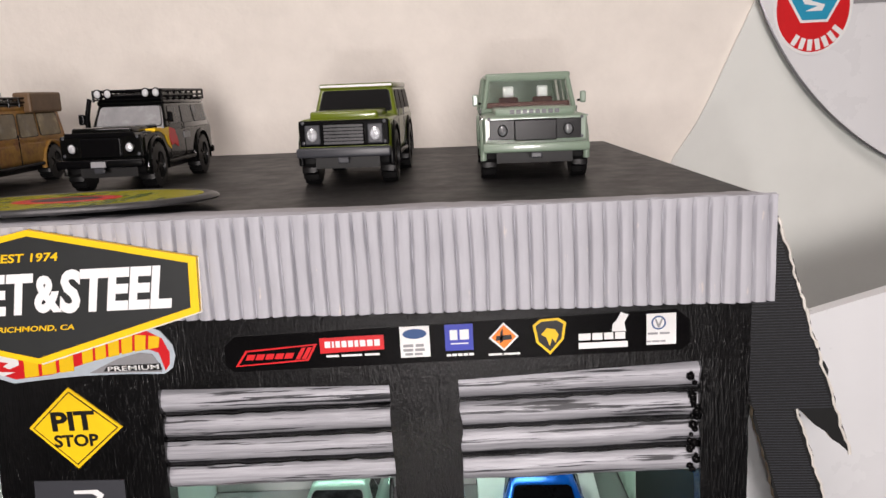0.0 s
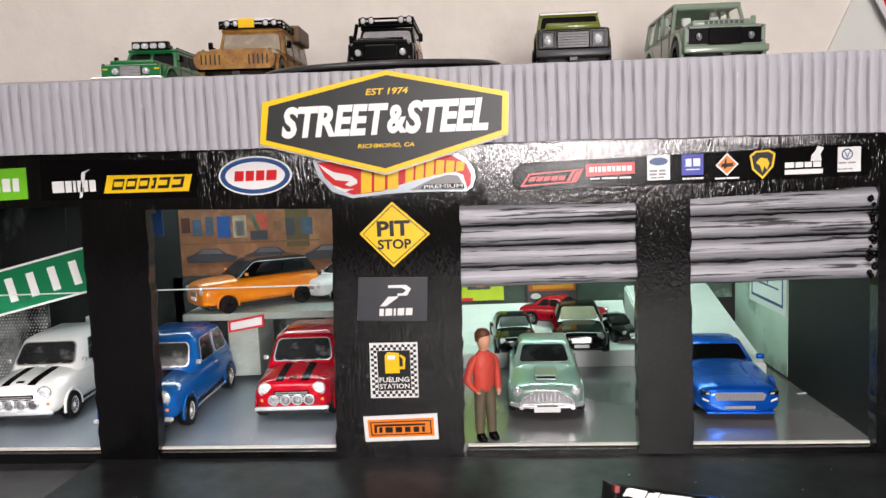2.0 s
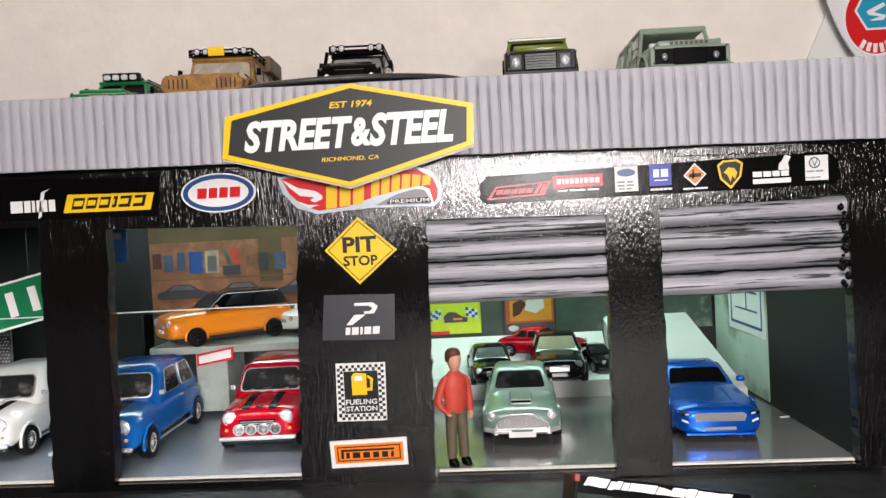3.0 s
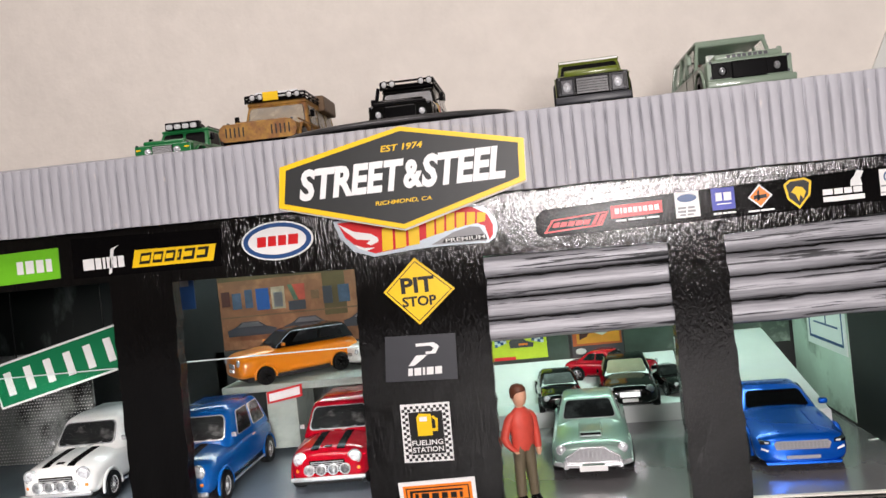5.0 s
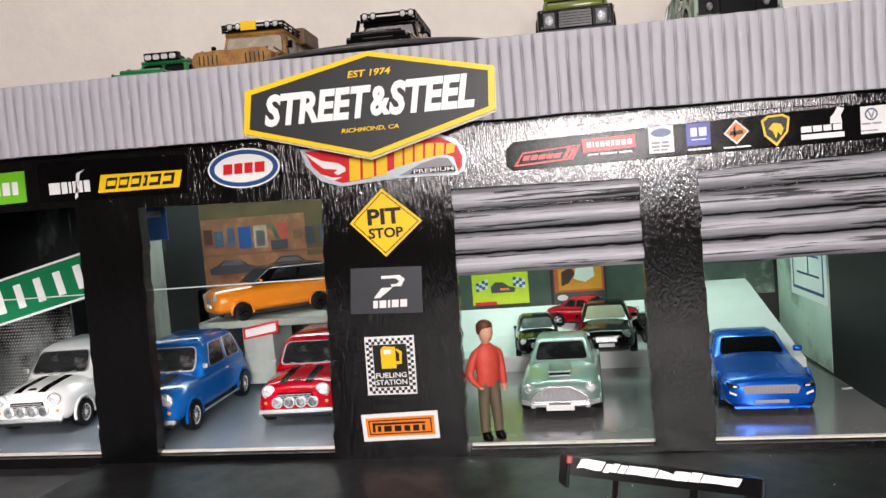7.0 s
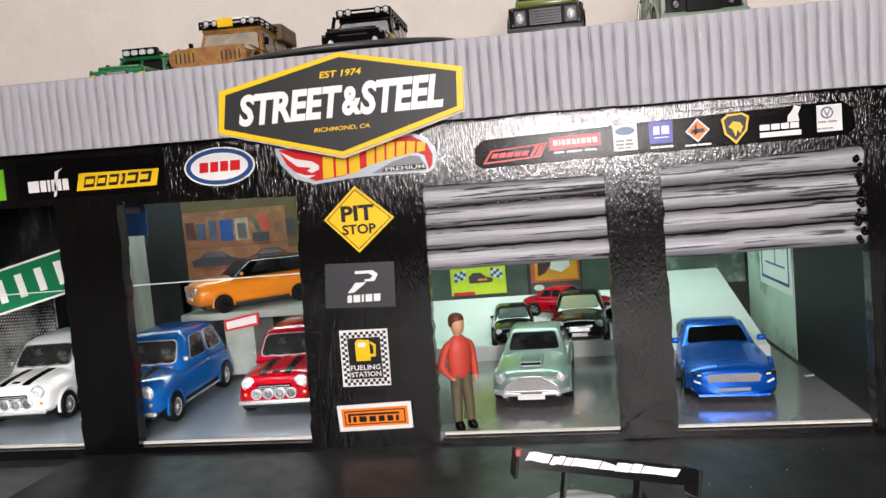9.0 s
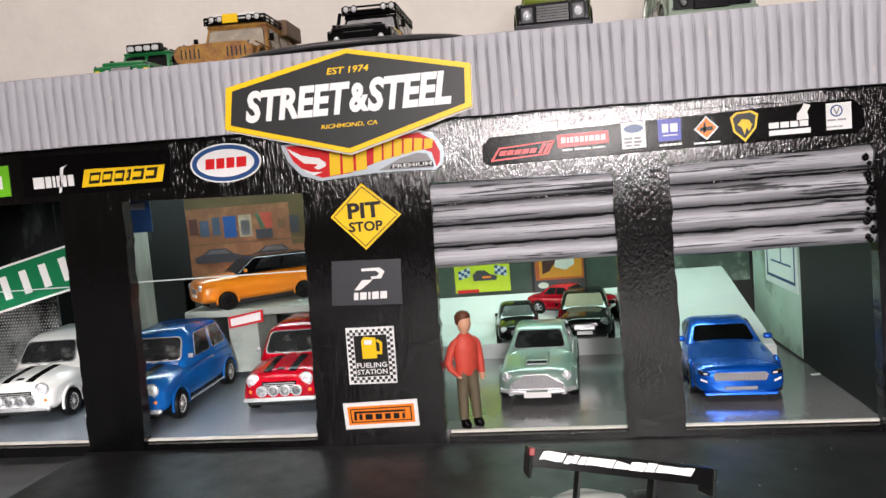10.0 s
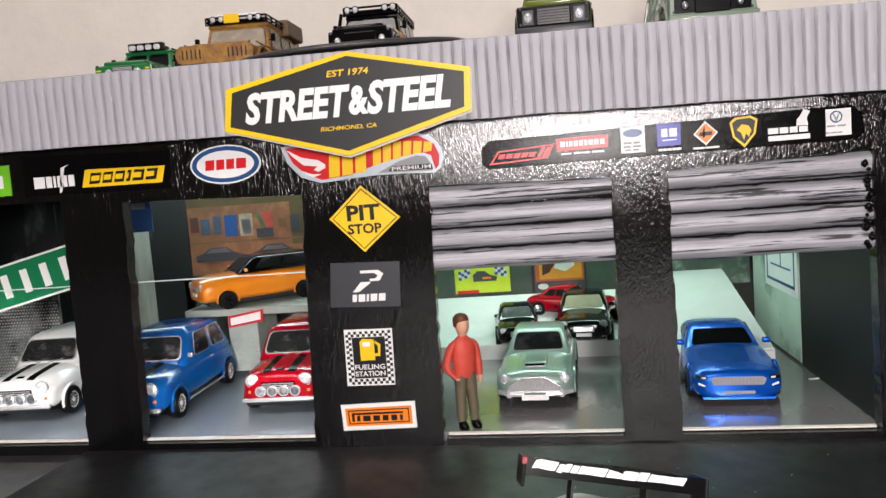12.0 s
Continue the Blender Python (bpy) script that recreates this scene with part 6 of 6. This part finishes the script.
op = wall_print("orange_poster", "amber and slate framed poster with pale and dark shapes", 45, 72, 25, 60, 139.6, [M["black"], ([rect(46.4, 71.6, 25.2, 59.8)], M["slate"]), ([rect(47, 71, 31, 58)], mat("red_brown_print", (0.42, 0.09, 0.02), 0.5, vary=0.1, scale=120)), ([rect(49, 70, 32, 57)], mat("amber_print", (0.60, 0.26, 0.02), 0.5, vary=0.15, scale=90)), ([[(50.4, 34.0), (54, 35.4), (57.6, 40.5), (55, 43), (50.6, 41)]], M["seat_red"]), ([[(56.5, 37.4), (62, 35.6), (66.5, 38.4), (66, 43.5), (58, 44)]], M["pale_green"]), ([oval(50.6, 28.4, 2.6, 1.5, 20)], M["pale_green"]), ([rect(55, 69, 26.6, 27.8)], M["grey_print"])])
op.location.x, op.location.z = 0.0036, 0.0014
cove = bmesh.new()
for v in prism(cove, [(116, 10.2), (139.4, 10.2), (139.4, 26.4), (136, 23.5), (126, 15)], -28, 98.5).verts:
    v.co = (v.co.y, v.co.x, v.co.z)
solid("white_cove", cove, M["plinth"], "white foam slope behind the cars on the step", "display slope")
solid("divider_wall", B(-7, -4.2, 34, 139.5, 3, 100.5), M["plinth"], "white foam-board divider between two bays", "divider wall")
low_step = B(-110, -8, 100, 139, 3, 7.2, bevel=0.4)
solid("low_step", low_step, M["plinth"], "low white foam-board step under the stand", "display step")

# green road sign hanging behind the first window
gs = thing("road_sign", "green road sign with a white border hanging at a slant", "sign", (-140.5, 20, 61.0))
ax = 13.0
part("board", P(turned(rect(-28, 28, -8.2, 8.2), ax, 0, 0), -0.6, 0.2), M["white"], gs)
part("face", P(turned(rect(-27.2, 27.2, -7.4, 7.4), ax, 0, 0), -0.75, -0.4), M["green_sign"], gs)
for k in range(6):
    x = -24 + k * 8.4
    part("white_bar", P(turned(rect(x + 0.9, x + 3.9, -4.4, 4.4), ax, 0, 0), -0.9, -0.7), M["white"], gs)
for x in (-18, 18):
    part("hanger", bar_mesh([(x, 0, 0 + x * 0.23), (x, 0, 40.1)], 0.2), M["trim_black"], gs)
# perforated panel and small blue sign at the back of the first bay
perf = thing("perforated_panel", "grey perforated panel with diagonal rows of pale dots", "panel", (-196, 92, 3))
part("sheet", B(-62, 20, 0, 1, 0, 56), M["mesh_grey"], perf)
dots = bmesh.new()
for i in range(54):
    for j in range(33):
        x, z = -60 + i * 1.5 + (j % 2) * 0.75, 4 + j * 1.5
        if x < 19:
            # Dot size drifts to build in the panel's bright and dim zones.
            rr_ = max(0.08, 0.36 + 0.55 * noise.noise((x * 0.05, z * 0.03, 2)))
            prism(dots, [(x - rr_, z), (x, z - rr_), (x + rr_, z), (x, z + rr_)], -0.15, 0.0)
tagged(part("dots", dots, M["white"], perf, "pale dots"), kind="stuff")
vs = thing("small_blue_sign", "small dark blue sign with white strokes hanging inside", "sign", (-107.5, 40, 83))
part("board", P(rect(-9, 12, -7, 8), -0.5, 0), M["blue_dark"], vs)
part("white_stroke", P([(-5, 6), (-3, 6), (-1.5, -2), (0, 6), (2, 6), (-0.6, -5), (-2.4, -5)], -0.65, -0.4), M["white"], vs)
part("white_stroke", P(rect(4, 10, 2, 4.4), -0.65, -0.4), M["grey_print"], vs)
part("hanger", bar_mesh([(0, 0, 6), (0, 0, 17.0)], 0.2), M["trim_black"], vs)
pb = thing("small_white_block", "small white block on the floor behind the white car", "block", (-165, 112, 3))
part("post", B(-2, 2, -2, 2, 0, 22), M["plinth"], pb)
part("cap", B(-3.5, 3.5, -2.5, 2.5, 22, 29, bevel=0.5), M["plinth"], pb)
# scrap of tape on the floor
solid("tape_scrap", B(-1.8, 1.8, -0.6, 0.6, 0, 0.2, bevel=0.05), M["white"], "small white scrap lying on the grey floor", "scrap", at=(153.5, 55, ground(153)), turn=12)

# ---- in front: low racing car with a tall rear wing ----
rc = thing("toy_race_car", "low toy racing car with a tall black rear wing", "toy car", (65.2, -107, 0), 6)
clear = mat("smoky_dark_plastic", (0.010, 0.013, 0.012), 0.3, vary=0.3, scale=200, spec=0.2)
wing = part("rear_wing", P([(-14.6, -1.6), (14.6, -1.6), (14.6, 1.3), (-14.6, 1.3)], -5.0, -2.0), M["trim_black"], rc, "black wing blade with white bars along its top edge")
wing.matrix_basis = pose(-0.0006, 0, 0.0346, -14, 11.0, 0) @ Matrix.Diagonal((1.05, 1, 1, 1))
x, rngw = -13.8, random.Random(2)
for k, w in enumerate((3.9, 1.1, 1.1, 1.2, 4.6, 2.4, 2.6, 1.7, 6.0)):
    lo, hi = -0.45 + rngw.uniform(-0.1, 0.15), 0.95 + rngw.uniform(-0.15, 0.15)
    dip = 0.45 if k == 5 else 0.0
    part("white_bar", P(wobble([(x + 0.2, lo), (x + w, lo), (x + w + 0.6, hi - dip), (x + 0.8, hi)], 0.3, 4 + k, 0.9), -5.3, -4.9), M["white"], wing, "white lettering bar")
    x += w + 0.02
for s in (-1, 1):
    e = part("end_plate", B(s * 14.9 - 0.3, s * 14.9 + 0.3, -5.4, 2.0, -3.6, 1.3, bevel=0.28), clear, wing)
    if s < 0:
        part("red_tip", B(-15.4, -14.45, -6.0, -4.2, 0.2, 1.5, bevel=0.2), mat("dull_red_plastic", (0.22, 0.03, 0.03), 0.5), e, "dull red tip")
    part("strut", B(s * 6.2 - 0.22, s * 6.2 + 0.22, -2.0, 2.0, -22.0, 0.1), clear, wing)
part("lower_blade", B(-13.6, 13.6, -2.0, 3.0, -8.2, -7.7, bevel=0.2), clear, wing)
RACE = [(-14, 11, 5, 8, 12), (-12, 13, 3, 8, 15), (0, 14, 2.5, 8, 17.0), (20, 13, 2.5, 8, 14), (40, 11, 2.5, 7, 11), (52, 7, 3, 5, 7), (56, 3, 4, 5, 6)]
part("body", carve(mesh_of("body", shell(RACE, 3.2), M["white_paint"], 40), wells(13.6, 0, 38, 6)), M["white_paint"], rc, "white racing body")
part("green_panel", drape(RACE, 3.2, -6, 2, -9, 14, 0.25), M["green_lime"], rc)
part("orange_panel", drape(RACE, 3.2, -10, -6, -9, 10, 0.3), M["orange"], rc)
for x in (-1, 2.2):
    part("yellow_cap", lathe(bmesh.new(), [(1.0, 0), (1.0, 2.4), (0.7, 3.2), (0.2, 3.4)], "z", (x, 6, 15.4), 14), M["yellow"], rc, smooth=40)
wheels_of(rc, 12.6, 0, 38, 6, 5, "black5")

# ---- right of the garage ----
flap = thing("torn_card_flap", "torn black corrugated card flap leaning out from the garage side", "card flap", (166.4, 26, 0))


def torn(pts, y0, y1, m, nm, lab=""):
    bm = P(wobble(pts, 1.3, 21, 2.2), y0, y1)
    return part(nm, bm, m, flap, lab)


outline = [(0.5, 122), (16.4, 116.6), (39, 47), (23.1, 61.5), (32.3, 33.5), (38, 12), (27, 4), (9.3, 66), (0.5, 84)]
fl = torn(outline, 0.0, 0.6, M["card_black"], "card_face", "black card face")
torn(outline, 0.6, 2.6, M["card_torn"], "card_core", "torn brown corrugated core")
torn([(x + (0.8 if x > 1 else 0), z) for x, z in outline], 2.6, 3.2, M["card_black"], "card_back")
ribs = bmesh.new()


def across(z):
    """Left and right end of the flap at a height."""
    left = 0.5 if z > 84 else 0.5 + (84 - z) * 8.8 / 18 if z > 66 else 9.3 + (66 - z) * 17.7 / 62
    right = 16.4 + (116.6 - z) * 22.6 / 69.6 if z > 61.5 else 23.1 + (61.5 - z) * 9.2 / 28
    return left + 0.6, right - 1.2


for k in range(130):
    z = 8 + k * 0.82
    xa, xb = across(z)
    if xb - xa > 1:
        rod(ribs, (xa, -0.05, z), (xb, -0.05, z - 0.5), 0.2, n=5)
tagged(part("rib", ribs, M["slate"], flap, "dark grey ribs"), kind="stuff")
edge = bmesh.new()
run = wobble([(16.4, 116.6), (39, 47)], 1.0, 12, 1.6)
run = run[: len(run) // 2 + 1]
for (x, z), (x2, z2) in zip(run, run[1:]):
    rod(edge, (x - 0.4, -0.1, z), (x2 - 0.4, -0.1, z2), 0.36 + 0.3 * noise.noise((x, z, 1)), n=6)
run = wobble([(23.1, 61.5), (33.5, 29)], 0.8, 15, 1.6)
run = run[: len(run) // 2 + 1]
for (x, z), (x2, z2) in zip(run, run[1:]):
    rod(edge, (x, -0.1, z), (x2, -0.1, z2), 0.36 + 0.25 * noise.noise((x, z, 1)), n=6)
part("torn_edge", edge, M["edge_paper"], flap, "pale frayed paper edge", smooth=50)

disc = thing("white_round_panel", "large white glossy round panel leaning against the wall", "panel", (372.4, 180, 0))
R0, CZ = 143.8, 239.0
part("face", P(oval(0, CZ, R0, R0, 120), 0, 2.4), M["white_panel"], disc)
part("rim", bar_mesh([(x, 1.2, z) for x, z in oval(0, CZ, R0, R0, 120)] + [(R0, 1.2, CZ)], 0.9), M["rim_grey"], disc, smooth=50)
part("foot", B(-20, 60, 2.4, 9, -4, 112), M["white_panel"], disc)
board = thing("pale_board", "white board with a slanting top edge behind the round panel", "board", (200, 60, -8.5))
part("sheet", P([(-36, 0), (170, 0), (170, 130), (0, 84.5), (-36, 75)], 0, 5), M["white_panel"], board)
day = thing("round_race_sticker", "round red, white and blue sticker on the white panel", "sticker", (261.0, 179.9, 183.7))
day.scale = (1.296, 1, 1.296)
part("backing", P(oval(0, 0, 13.6, 15.8, 40), -0.3, 0), M["white"], day)
part("red_ring", P(oval(0, 0, 12.6, 14.8, 40), -0.4, -0.2), M["red"], day)
part("white_field", P(oval(0.5, 3.5, 9.4, 9.6, 6), -0.5, -0.3), M["white"], day)
part("blue_field", P(oval(0.5, 3.5, 8.4, 8.6, 6), -0.6, -0.4), mat("sky_blue_print", (0.02, 0.30, 0.48), 0.4), day)
part("white_stroke", P([(-3, -1), (3, -1), (4, 1), (-1, 2.5), (4, 5), (3, 6.4), (-4, 3), (-3, 1.4), (1.5, 0.6)], -0.7, -0.5), M["white"], day)
for k in range(7):
    a = radians(238 + k * 14)
    q = turned(rect(-0.85, 0.85, -1.9, 1.9), 238 + k * 14 + 90, 0, 0)
    part("white_bar", P([(x + 11.0 * math.cos(a), z + 12.4 * math.sin(a)) for x, z in q], -0.5, -0.3), M["white"], day)
gp = thing("grey_framed_card", "small white card with a grey frame on the round panel", "card", (289.4, 179.9, 192.4))
gp.scale = (1.296, 1, 1.296)
part("frame", P(rect(-8, 20, -6, 20), -0.3, 0), M["grey_print"], gp)
part("face", P(rect(-6.8, 18.8, -4.8, 18.8), -0.45, -0.2), M["white"], gp)

# Added sheet in place of the round panel's soft shadow on the wall.
side_board = thing("panel_shadow_sheet", "thin grey-green sheet shaped as the round panel's shadow on the wall", "board", (208, 187.6, -4))
curve = [(-12, 4), (-9, 118), (-6, 124)] + [(-6 + 18 * k / 6 + 1.2 * math.sin(math.pi * k / 6), 124 + 30 * k / 6) for k in range(1, 7)] + [(40, 214), (60, 262), (330, 262), (330, 4)]
part("sheet", P(curve, 0, 1.6), M["pale_board"], side_board)

# ---- small leftovers ----
rngs = random.Random(11)
specks = bmesh.new()
for k in range(60):
    x, y = rngs.uniform(-80, 190), rngs.uniform(-90, -3)
    lathe(specks, [(0.10 + rngs.random() * 0.16, 0.0), (0.08, 0.12)], "z", (x, y, 0.0), 6)
tagged(solid("dust_specks", specks, M["white"], "tiny pale dust specks on the black forecourt", "dust"), kind="stuff")
glue = bmesh.new()
for k in range(26):
    z = 58 + 27 * k / 26 + rngs.uniform(-0.6, 0.6)
    c = Vector((152.6 + rngs.uniform(-1.2, 0.8), 0.6, z))
    bmesh.ops.create_icosphere(glue, subdivisions=1, radius=rngs.uniform(0.5, 1.3), matrix=Matrix.Translation(c))
tagged(part("paint_blob", glue, M["gloss_black"], garage, "dried black paint blobs", smooth=60), kind="stuff")
